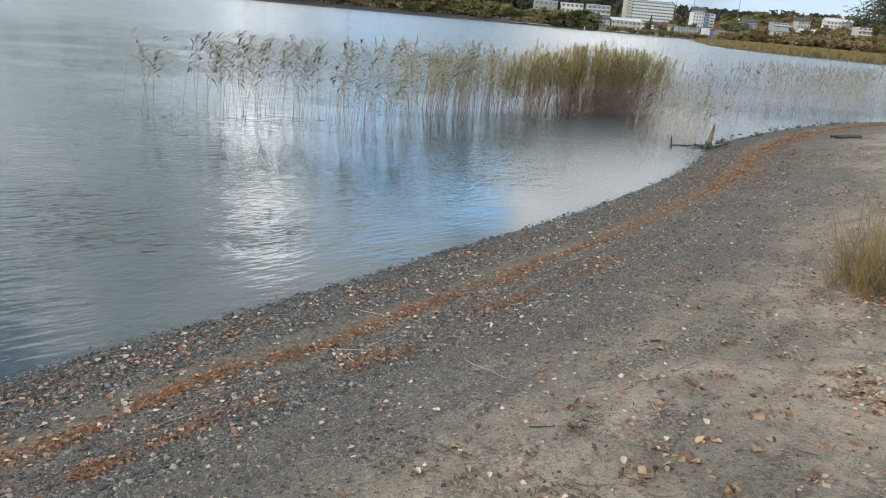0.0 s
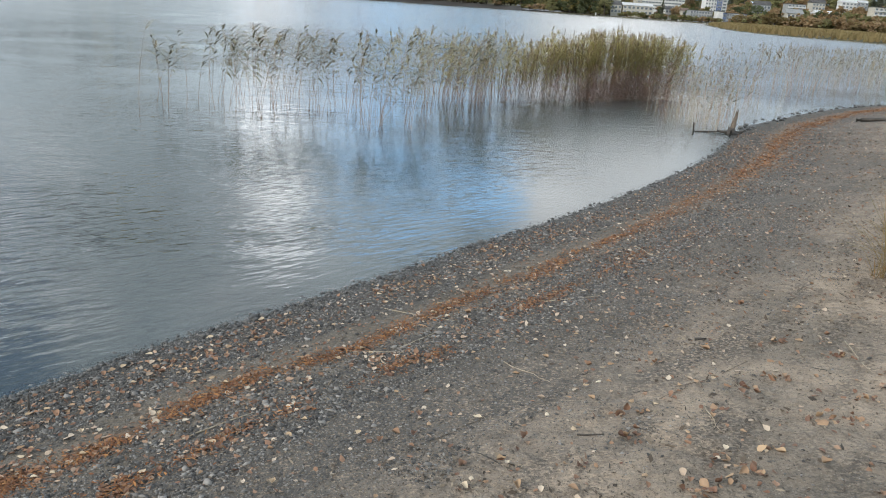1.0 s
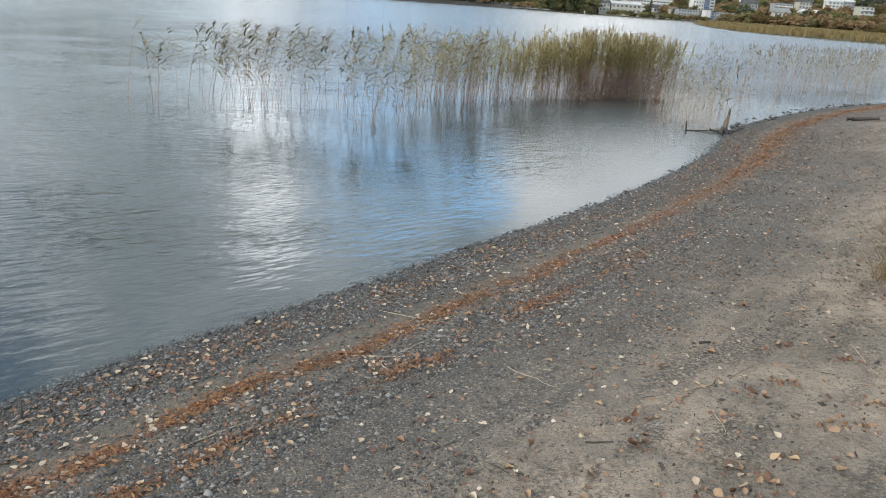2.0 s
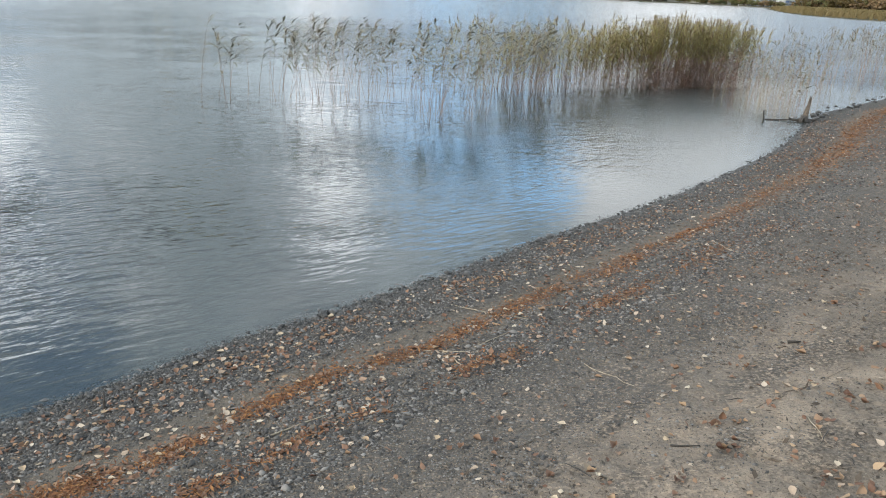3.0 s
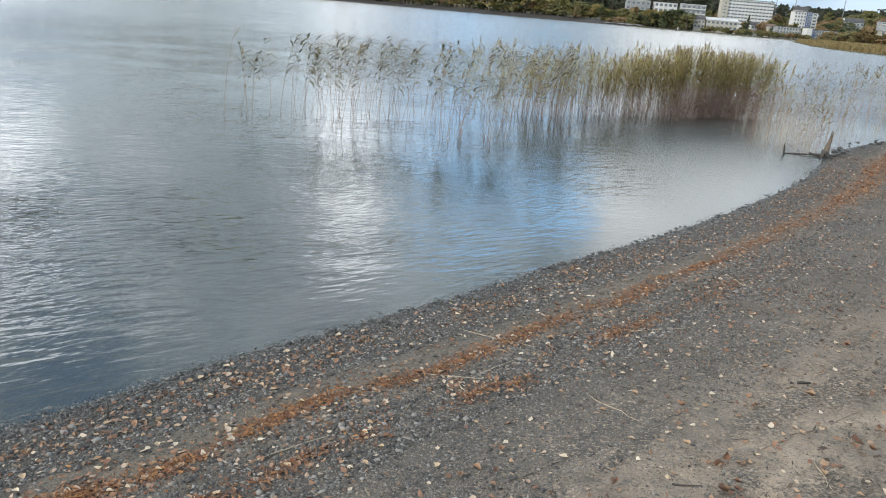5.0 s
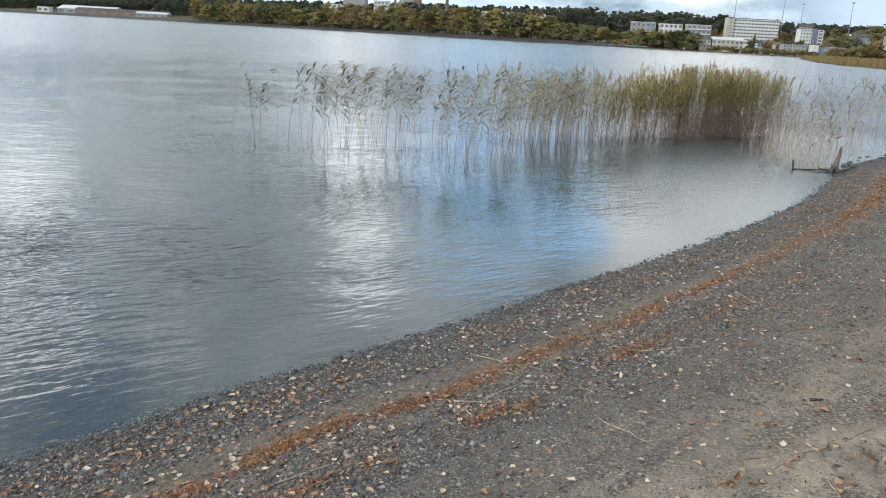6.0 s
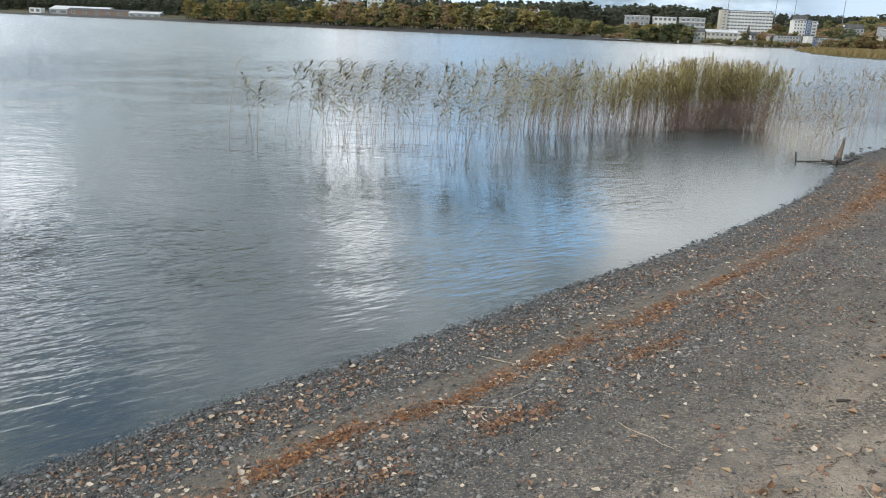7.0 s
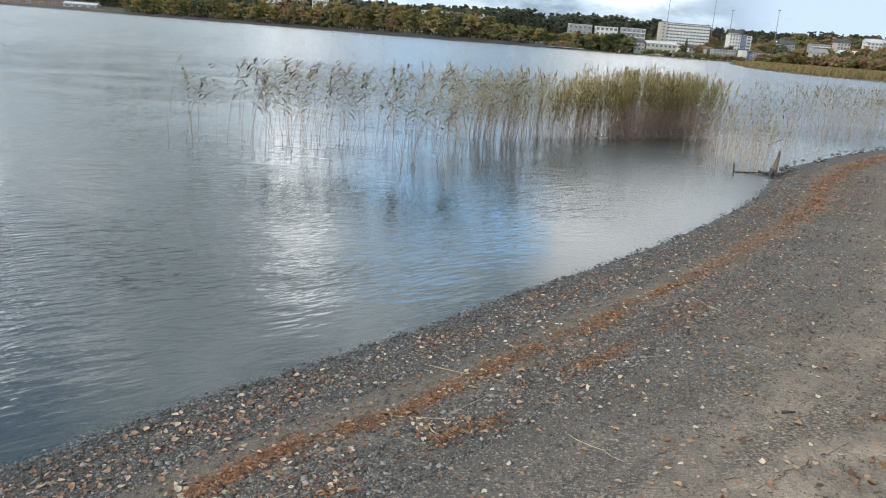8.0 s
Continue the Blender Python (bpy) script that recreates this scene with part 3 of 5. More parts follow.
def build_reed_beds():
    rng = np.random.default_rng(5)
    rows = []
    # the thick bed: sparse at its near left, dense and brown-stemmed to the right
    for _ in range(430):
        u = 0.5 * (rng.random() ** 0.55) + 0.5 * rng.random() if rng.random() < 0.75 else rng.random()
        x = -2.6 + 10.4 * u + rng.normal(0, 0.45)
        y = bed_front(x) + abs(rng.normal(0, 2.6)) * (0.4 + u)
        rows.append((x, y, rng.uniform(1.15, 2.02) * (1 + 0.2 * noise.noise((x * 0.9, y * 0.5, 0.3))) * (0.95 + 0.1 * u)))
    for _ in range(36):
        rows.append((rng.normal(-0.35, 0.28), rng.normal(23.6, 0.4), rng.uniform(1.0, 1.6)))
    merge_reeds("reed_bed", "dense bed of yellow-green reeds with reddish-brown stems in the lake", rows, [M_STEM, M_BLADE, M_PLUME], rng, 1.1, 0.14, True, 0.3)
    # the leafy heart of the bed, an unbroken olive canopy over bare stems
    heart = []
    for _ in range(430):
        x = 4.9 + 1.7 * rng.normal() if rng.random() < 0.8 else rng.uniform(1.2, 8.2)
        if not 0.8 < x < 8.3 or x > 7.1 and rng.random() < 0.6:
            continue
        y = bed_front(x) + 0.2 + abs(rng.normal(0, 1.4))
        top = np.interp(x, [1, 3, 5, 7, 8.3], [1.6, 1.86, 1.98, 1.94, 1.66])
        heart.append((x, y, top * rng.uniform(0.8, 1.06) * (1 + 0.1 * noise.noise((x * 1.1, y * 0.6, 4.0)))))
    merge_reeds("leafy_reeds", "thick olive-yellow leafy reeds crowding the middle of the bed", heart, [M_STEM, M_BLADE, M_PLUME], rng, 1.5, 0.1, True, 0.5)
    brown = []
    for _ in range(520):
        x = 5.3 + 1.1 * rng.normal() if rng.random() < 0.72 else rng.uniform(-0.2, 8.0)
        if x > 8.2:
            continue
        brown.append((x, bed_front(x) + abs(rng.normal(0, 1.2)), rng.uniform(0.5, 1.25)))
    merge_reeds("dead_reeds", "reddish-brown dead reed stems low in the reed bed", brown, [M_DEAD, M_DEAD, M_DEAD], rng, 1.0, 0.18, False, 0.05)
    pale = [(rng.normal(6.3, 0.6), rng.normal(21.6, 1.2), rng.uniform(0.5, 1.3)) for _ in range(150)]
    pale += [(rng.uniform(6.9, 10.5), rng.uniform(23.8, 31), rng.uniform(0.8, 1.5)) for _ in range(170)]
    pale = [q for q in pale if side_of(NEAR, q[0], q[1]) < -0.1]
    merge_reeds("bleached_reeds", "sparse bleached thin reed stems beside the shore", pale, [M_PALE, M_PALE, M_PALE], rng, 0.0, 0.07, False, thick=0.8)
    old = [(rng.normal(6.6, 0.7), rng.normal(22.2, 1.3), rng.uniform(0.7, 1.5)) for _ in range(110)]
    old += [(q * 12 + 8.8 + rng.normal(0, 0.5), 28.0 + 13 * q + rng.normal(0, 0.8), rng.uniform(1.2, 1.95)) for q in rng.random(150)]
    old = [q for q in old if side_of(NEAR, q[0], q[1]) < -0.3]
    merge_reeds("weathered_reeds", "thin grey-brown reeds with a few ragged leaves off the spit", old, [M_DEAD, M_BLADE_BACKLIT, M_PLUME], rng, 0.55, 0.12, True, 0.5, True, 0.8)
    far = [(14 + 16 * q + rng.normal(0, 1.0), 35 + 18 * q + rng.normal(0, 2.5), rng.uniform(1.2, 1.8)) for q in rng.random(330)]
    merge_reeds("sparse_reeds", "sparse pale reeds in open water beyond the spit", far, [M_PALE, M_BLADE_BACKLIT, M_PLUME], rng, 0.45, 0.12)


build_reed_things()
build_reed_beds()

# ---- beach: pebbles, fallen leaves, drift line ----


def scatter_stones(name, label, xy, size, mat, rng):
    """Six-cornered pebbles, each squashed and knocked about in its own way, as one mesh."""
    v = np.array([(1, 0, 0), (-1, 0, 0), (0, 1, 0), (0, -1, 0), (0, 0, 1), (0, 0, -1)], float)
    f = np.array([(0, 2, 4), (2, 1, 4), (1, 3, 4), (3, 0, 4), (2, 0, 5), (1, 2, 5), (3, 1, 5), (0, 3, 5)])
    n = len(xy)
    r = size[:, None, None] * np.stack([rng.uniform(0.8, 1.5, n), rng.uniform(0.6, 1.1, n), rng.uniform(0.4, 0.75, n)], 1)[:, None, :]
    p = (v[None] * rng.uniform(0.8, 1.2, (n, 6, 1)) + rng.normal(0, 0.16, (n, 6, 3))) * r
    a = rng.uniform(0, 6.283, n)
    c, s = np.cos(a)[:, None], np.sin(a)[:, None]
    p = np.stack([p[..., 0] * c - p[..., 1] * s, p[..., 0] * s + p[..., 1] * c, p[..., 2]], -1)
    p += np.concatenate([xy, (ground_z(xy[:, 0], xy[:, 1]) + size * 0.15)[:, None]], 1)[:, None, :]
    faces = (f[None] + 6 * np.arange(n)[:, None, None]).reshape(-1, 3)
    thing(name, label, "gravel", kind="stuff", data=mesh_of(name, p.reshape(-1, 3), faces, mat))


def along_shore(n, d0, d1, rng, s0=0.0, s1=22.0, lean=1.6):
    """Points at d0 to d1 metres from the waterline, thinning out along it away from the camera."""
    keep = NEAR[(NEAR[:, 0] > -5.2) & (NEAR[:, 0] < 18)]
    seg = np.hypot(*np.diff(keep, axis=0).T)
    s = np.r_[0, np.cumsum(seg)]
    u = s0 + (s1 - s0) * rng.random(n) ** lean
    p = np.stack([np.interp(u, s, keep[:, k]) for k in (0, 1)], 1)
    q = np.stack([np.interp(u + 0.2, s, keep[:, k]) for k in (0, 1)], 1) - p
    q /= np.hypot(*q.T)[:, None]
    d = rng.uniform(d0, d1, n)
    return p + np.stack([q[:, 1], -q[:, 0]], 1) * d[:, None]


def patchy(xy, scale, level, rng):
    k = np.array([noise.noise((x * scale, y * scale, 3.1)) for x, y in xy])
    return xy[k + rng.normal(0, 0.12, len(xy)) > level]


def build_gravel():
    rng = np.random.default_rng(21)
    xy = np.concatenate([along_shore(74000, -0.12, 0.78, rng, lean=1.45), along_shore(66000, 1.1, 2.05, rng, lean=1.6), along_shore(5000, 0.7, 1.1, rng, lean=1.6),
                         patchy(along_shore(34000, 1.9, 3.0, rng, s1=12, lean=1.2), 1.1, -0.3, rng), patchy(along_shore(60000, 1.9, 3.8, rng, lean=1.4), 1.1, 0.0, rng), patchy(along_shore(20000, 3.4, 6.0, rng, lean=1.2), 0.9, 0.12, rng)])
    size = np.clip(rng.lognormal(-5.05, 0.52, len(xy)), 0.003, 0.03)
    keep = rng.random(len(xy)) > 0.62 * smoothstep(8, 13, xy[:, 1])
    xy, size = xy[keep], size[keep]
    d = side_of(NEAR, xy[:, 0], xy[:, 1])
    size = size * np.where(d > 2.0, 0.62, 1.0)
    wet = d + rng.normal(0, 0.07, len(d)) < 0.22
    scatter_stones("gravel", "small grey pebbles strewn in bands along the shore", xy[~wet], size[~wet], M_STONE, rng)
    scatter_stones("wet_gravel", "dark wet pebbles along the waterline", xy[wet], size[wet] * 1.15, M_WETSTONE, rng)
    # larger stones at the water's edge, one by one
    shapes = []
    for k in range(6):
        bm = bmesh.new()
        bmesh.ops.create_icosphere(bm, subdivisions=2, radius=1.0)
        for w in bm.verts:
            w.co *= 1 + 0.25 * noise.noise(w.co * 1.3 + Vector((k * 7.0, 0, 0)))
            w.co.z *= 0.6
        me = bpy.data.meshes.new("stone")
        bm.to_mesh(me)
        bm.free()
        me.materials.append(M_COBBLE)
        shapes.append(me)
    spots = along_shore(110, -0.12, 0.14, rng, lean=1.1)
    sizes = rng.uniform(0.014, 0.034, len(spots))
    rows = [(x, y, s) for (x, y), s in zip(spots, sizes)] + [(-1.70, 6.36, 0.055), (-1.63, 6.40, 0.04), (0.13, 8.83, 0.045), (0.26, 9.03, 0.05), (0.2, 8.9, 0.03), (-0.58, 7.55, 0.04)]
    far = along_shore(70, -0.4, 0.25, rng, s0=21.5, s1=36, lean=1.0)
    rows += [(x, y, s) for (x, y), s in zip(far, rng.uniform(0.03, 0.085, len(far)))]
    for i, (x, y, s) in enumerate(rows):
        ob = thing("stone", "dark wet rounded stone at the water's edge", "stone", "stones along the waterline", at=on_ground(x, y, s * 0.2), turn=rng.uniform(0, 360), data=shapes[i % 6])
        ob.scale = (s, s * rng.uniform(0.7, 1), s)


def leaf_mesh(rng, curl):
    """A small curled birch leaf about 1 long, with a stalk and a slight thickness."""
    outline = [(0.0, 0.02), (0.12, 0.24), (0.32, 0.36), (0.55, 0.30), (0.8, 0.14), (1.0, 0.01)]
    v, f = [], []
    tw = rng.normal(0, 0.15)
    for x, w in outline:
        for side in (-1, 0, 1):
            z = curl * (abs(side) * w) ** 1.2 * 1.6 + curl * 0.9 * (x - 0.45) ** 2 + tw * side * x * 0.4 + rng.normal(0, 0.015)
            v.append((x - 0.5, side * w, z))
    for k in range(5):
        for j in (0, 1):
            a = 3 * k + j
            f.append((a, a + 1, a + 4, a + 3))
    n = len(v)
    v += [(-0.5, -0.012, 0.02), (-0.5, 0.012, 0.02), (-0.85, 0.0, 0.09)]
    f.append((n, n + 1, n + 2, n + 2)[:3] + ())
    return v, f


def scatter_leaves(name, label, xy, size, mat, rng, lift=0.004, tilt=0.28):
    lib = []
    for k in range(12):
        v, f = leaf_mesh(rng, rng.uniform(0.1, 0.9) * (1 if k % 3 else -0.6))
        lib.append((np.array(v), np.array([q for q in f if len(q) == 4])))
    z = ground_z(xy[:, 0], xy[:, 1])
    V, F, n = [], [], 0
    for (x, y), h, s in zip(xy, z, size):
        v, f = lib[int(rng.integers(12))]
        m = Euler((rng.normal(0, tilt), rng.normal(0, tilt), rng.uniform(0, 6.283))).to_matrix()
        p = (v * s) @ np.array(m).T
        p[:, 2] += max(lift, -p[:, 2].min() * 0.7)
        V.append(p + (x, y, h))
        F.append(f + n)
        n += len(v)
    thing(name, label, "leaves", kind="stuff", data=mesh_of(name, np.concatenate(V), np.concatenate(F), mat))


def along_drift(n, spread, rng, lean=1.3):
    seg = np.hypot(*np.diff(DRIFT, axis=0).T)
    s = np.r_[0, np.cumsum(seg)]
    u = s[-1] * rng.random(n) ** lean
    p = np.stack([np.interp(u, s, DRIFT[:, k]) for k in (0, 1)], 1)
    wander = np.array([noise.noise((a * 0.9, 7.0, 0)) for a in u]) * 0.1
    p = p + wander[:, None] * np.array([0.8, -0.6])
    return p + rng.normal(0, spread, (n, 2)) * (0.6 + 0.8 * np.array([noise.noise((a * 0.5, 2.0, 0)) + 0.5 for a in u]))[:, None]


def build_litter():
    rng = np.random.default_rng(33)
    # torn-off wisps of the drift line, higher up the beach and down among the pebbles
    lie = np.array([[0.57, 0.82], [0.82, -0.57]])
    wisps, piles = np.empty((0, 2)), np.empty((0, 2))
    for x, y, n, long, wide in ((-0.41, 5.26, 420, 0.16, 0.06), (-0.15, 5.46, 200, 0.1, 0.05), (0.62, 6.65, 420, 0.22, 0.07), (0.92, 6.95, 380, 0.22, 0.06), (1.55, 7.75, 260, 0.3, 0.08), (1.93, 8.36, 420, 0.3, 0.1),
                                (2.79, 9.2, 420, 0.4, 0.12), (-1.68, 3.70, 420, 0.09, 0.06), (-1.36, 4.12, 420, 0.22, 0.06), (-2.72, 3.30, 900, 0.22, 0.1), (-2.34, 3.73, 520, 0.14, 0.08), (-1.0, 4.5, 120, 0.1, 0.08)):
        wisps = np.concatenate([wisps, (x, y) + rng.standard_t(3, (int(n * 0.6), 2)) * (long * 0.85, wide * 0.7) @ lie])
        piles = np.concatenate([piles, (x, y) + rng.normal(0, (long, wide), (n // 9, 2)) @ lie])
    damp = np.empty((0, 2))
    for x, y, n in ((-2.09, 5.30, 34), (-1.42, 6.20, 30), (-0.61, 7.23, 26), (-2.47, 4.91, 30), (-3.06, 3.80, 30), (-2.85, 4.25, 26), (0.35, 8.75, 24), (-2.95, 3.35, 30)):
        damp = np.concatenate([damp, (x, y) + rng.normal(0, (0.14, 0.05), (n, 2)) @ lie])
    # the drift line: thousands of shreds of orange plant debris
    xy = np.concatenate([patchy(along_drift(36000, 0.065, rng, 1.15), 2.6, -0.08, rng), patchy(along_drift(9000, 0.14, rng, 1.0), 1.6, 0.05, rng), wisps, patchy(along_shore(5200, 1.3, 3.4, rng, s0=7.0, s1=30.0, lean=1.0), 0.8, 0.0, rng), patchy(along_drift(9000, 0.3, rng, 0.45), 0.7, 0.0, rng), patchy(along_shore(3500, 1.25, 1.75, rng, lean=1.3), 0.9, 0.25, rng)])
    xy = xy[rng.random(len(xy)) > 0.5 * smoothstep(7, 12, xy[:, 1])]
    xy = xy + rng.normal(0, 0.16, xy.shape) * smoothstep(8, 14, xy[:, 1])[:, None]
    n = len(xy)
    z = ground_z(xy[:, 0], xy[:, 1]) + rng.uniform(0.002, 0.022, n)
    a, l, w = rng.uniform(0, 6.283, n), rng.uniform(0.005, 0.028, n), rng.uniform(0.001, 0.006, n)
    l, w = l * (1 + 0.7 * smoothstep(9, 16, xy[:, 1])), w * (1 + 1.1 * smoothstep(9, 16, xy[:, 1]))
    along, across = np.stack([np.cos(a), np.sin(a), rng.normal(0, 0.25, n)], 1) * l[:, None], np.stack([-np.sin(a), np.cos(a), rng.normal(0, 0.4, n)], 1) * w[:, None]
    c = np.concatenate([xy, z[:, None]], 1)
    v = np.stack([c - along, c + across, c + along, c - across], 1).reshape(-1, 3)
    thing("drift_debris", "orange-brown drift line of plant shreds along the beach", "plant debris", kind="stuff", data=mesh_of("drift_debris", v, np.arange(4 * n).reshape(-1, 4), M_DRIFT))
    # crumbs of bark, straw and leaf all over the sand
    xy = np.concatenate([patchy(along_shore(30000, 1.9, 4.2, rng, lean=1.25), 0.8, -0.1, rng), along_shore(17000, 3.5, 7.5, rng, lean=1.1), along_shore(4000, 0.3, 1.9, rng, lean=1.2)])
    n = len(xy)
    z = ground_z(xy[:, 0], xy[:, 1]) + rng.uniform(0.003, 0.010, n)
    a, l = rng.uniform(0, 6.283, n), np.clip(rng.lognormal(-4.8, 0.58, n), 0.003, 0.032)
    w = l * rng.uniform(0.12, 0.6, n)
    along, across = np.stack([np.cos(a), np.sin(a), rng.normal(0, 0.3, n)], 1) * l[:, None], np.stack([-np.sin(a), np.cos(a), rng.normal(0, 0.5, n)], 1) * w[:, None]
    c = np.concatenate([xy, z[:, None]], 1)
    v = np.stack([c - along, c + across, c + along, c - across], 1).reshape(-1, 3)
    thing("plant_crumbs", "crumbs of bark, straw and leaf strewn over the sand", "plant debris", kind="stuff", data=mesh_of("plant_crumbs", v, np.arange(4 * n).reshape(-1, 4), M_CHIP))
    xy = np.concatenate([piles[::2], along_shore(1700, 0.1, 0.95, rng, lean=1.2), along_drift(2000, 0.10, rng, 1.15), patchy(along_shore(3200, 1.2, 2.4, rng, lean=1.25), 1.1, 0.1, rng), along_shore(2600, 2.4, 6.5, rng, lean=0.95), along_shore(900, 0.4, 3.0, rng, s0=8.0, s1=26.0, lean=1.0),
                         rng.normal((2.7, 4.32), (0.10, 0.22), (190, 2)), rng.normal((3.95, 6.3), (0.25, 0.12), (150, 2)), rng.normal((-0.45, 5.36), (0.17, 0.1), (80, 2)), rng.normal((-1.45, 4.15), (0.2, 0.1), (50, 2)), rng.normal((-2.1, 4.0), (0.2, 0.15), (70, 2)),
                         rng.normal((-1.75, 5.55), (0.12, 0.14), (26, 2)), rng.normal((0.9, 6.75), (0.25, 0.12), (36, 2)), rng.normal((-0.56, 7.22), (0.1, 0.08), (18, 2))])
    # small heaps of curled leaves on the sand
    heaps = np.empty((0, 2))
    for x, y in [(0.92, 3.98), (2.62, 4.30), (2.72, 4.45), (2.70, 4.15), (2.80, 4.62), (2.58, 4.02), (2.88, 4.36), (2.66, 4.62), (3.8, 6.22), (3.9, 6.1), (4.05, 6.12), (4.2, 6.16), (3.7, 6.3), (1.75, 4.62), (1.6, 3.75), (0.62, 3.72), (1.02, 4.30), (2.0, 4.72), (2.2, 5.4), (1.45, 4.33), (1.31, 3.66), (1.44, 3.56), (1.12, 3.40), (1.31, 3.44), (1.88, 3.30), (2.10, 4.09), (1.94, 4.10), (2.33, 4.36), (2.45, 5.05), (2.25, 3.61), (1.49, 3.21), (1.34, 5.17)]:
        heaps = np.concatenate([heaps, rng.normal((x, y), (0.05, 0.034), (int(rng.integers(6, 13)), 2))])
    scatter_leaves("leaf_heaps", "small heaps of curled brown birch leaves on the sand", heaps, np.clip(rng.lognormal(-3.3, 0.3, len(heaps)), 0.02, 0.062), M_CURLED, rng, 0.004, 0.5)
    bits = np.concatenate([damp, piles, patchy(along_shore(2600, 0.12, 0.6, rng, lean=1.15), 1.4, 0.0, rng), patchy(along_shore(900, 1.1, 1.8, rng, lean=1.2), 1.1, 0.12, rng)])
    scatter_leaves("brown_leaf_bits", "torn reddish-brown leaf bits between the pebbles", bits, rng.uniform(0.016, 0.042, len(bits)), M_CURLED, rng, 0.008, 0.4)
    seg = along_drift(900, 0.4, rng, 0.5)
    xy = np.concatenate([xy, seg[seg[:, 1] > 9.5]])
    scatter_leaves("leaf_litter", "dry brown and yellow birch leaves strewn over the beach", xy, np.clip(rng.lognormal(-3.45, 0.3, len(xy)), 0.016, 0.055), M_LEAF, rng)
    # single leaves that can be counted
    shapes = []
    for k in range(8):
        v, f = leaf_mesh(rng, (0.25, 0.5, 0.9, -0.5)[k % 4])
        shapes.append(mesh_of("fallen_leaf", v, f, M_LEAF_ONE, True))
    water_side = [(-2.42, 4.66), (-2.08, 4.31), (-1.99, 4.33), (-2.12, 4.11), (-1.60, 4.41), (-1.36, 4.14), (-1.00, 4.02), (-1.02, 4.73), (-1.00, 4.63),
                  (-0.96, 4.51), (-0.89, 4.38), (-1.33, 3.83), (-1.63, 3.83), (-2.19, 3.79), (-1.26, 5.20), (-1.14, 4.88), (-1.82, 5.58), (-1.75, 4.99),
                  (-2.18, 4.29), (-1.89, 4.60), (-1.81, 4.53), (0.40, 5.03), (0.81, 4.54), (1.04, 4.49), (0.68, 4.57), (1.59, 4.75), (1.41, 4.19)]
    sand_side = [(1.22, 3.99), (0.12, 5.46), (0.15, 5.31), (0.62, 5.30), (1.04, 5.15), (0.81, 4.74), (0.96, 4.78), (1.04, 4.86), (1.37, 4.69),
                 (1.47, 4.70), (1.97, 5.50), (-0.19, 5.30), (-0.26, 6.12), (-0.29, 6.12), (1.50, 3.96), (1.59, 5.88), (1.63, 5.87), (1.21, 6.27),
                 (1.30, 6.91), (1.63, 7.58), (1.97, 8.71), (1.45, 6.86), (0.80, 6.18), (1.10, 6.12), (-0.15, 4.30), (-0.57, 4.41), (0.39, 6.20)]
    spots = [(x, y, rng.uniform(0.036, 0.052)) for x, y in water_side] + [(x, y, rng.uniform(0.034, 0.05)) for x, y in sand_side]
    for x, y in np.concatenate([along_shore(60, 0.1, 1.0, rng, lean=1.0, s1=9), along_shore(80, 1.1, 4.6, rng, lean=1.0, s1=8)]):
        spots.append((float(x), float(y), rng.uniform(0.03, 0.055)))
    for x, y in np.concatenate([along_drift(90, 0.1, rng, 1.0), along_shore(30, 0.1, 0.9, rng, lean=1.0, s1=6)]):
        if y < 10:
            spots.append((float(x), float(y), rng.uniform(0.034, 0.06)))
    brown = [mesh_of("brown_leaf", *leaf_mesh(rng, (0.5, 0.9, 1.2, -0.6)[k % 4]), M_BROWN_ONE, True) for k in range(8)]
    for i, (x, y) in enumerate(np.concatenate([along_shore(150, 2.4, 6.6, rng, lean=1.0, s0=0.5, s1=9), along_shore(60, 0.1, 2.2, rng, lean=1.0, s1=8)])):
        ob = thing("brown_leaf", "brown curled fallen leaf lying on the sand", "leaf", "brown leaves on the beach", at=on_ground(float(x), float(y), 0.010), turn=float(rng.uniform(0, 360)), data=brown[i % 8])
        q = rng.uniform(0.035, 0.065)
        ob.scale = (q, q, q)
    for i, (x, y, s) in enumerate(spots):
        ob = thing("fallen_leaf", "pale dry curled birch leaf lying on the sand", "leaf", "fallen leaves on the beach", at=on_ground(x, y, 0.012), turn=rng.uniform(0, 360), data=shapes[i % 8])
        ob.scale = (s, s, s)


def stick(name, label, a, b, r, mat, sag=0.02, knots=5):
    """A thin crooked stick from a to b on the ground; one end may carry a height."""
    rng = np.random.default_rng(int(abs(a[0] * 1000 + b[1] * 77)))
    pts = []
    for k in range(knots + 1):
        t = k / knots
        x, y = a[0] + (b[0] - a[0]) * t, a[1] + (b[1] - a[1]) * t
        wob = rng.normal(0, sag * math.dist(a[:2], b[:2])) * (0 < k < knots)
        lift = (a[2] if len(a) > 2 else 0) * (1 - t) + (b[2] if len(b) > 2 else 0) * t
        pts.append((x + wob, y + wob * 0.5, float(ground_z(x, y)) + r * 0.8 + lift))
    base = Vector(pts[0])
    sh = Shape().tube([Vector(p) - base for p in pts], [r * (1 - 0.5 * k / knots) for k in range(knots + 1)], 6)
    thing(name, label, "stick" if "stick" in name or "twig" in name or "straw" in name else name, at=base, data=sh.mesh(name, mat, True))


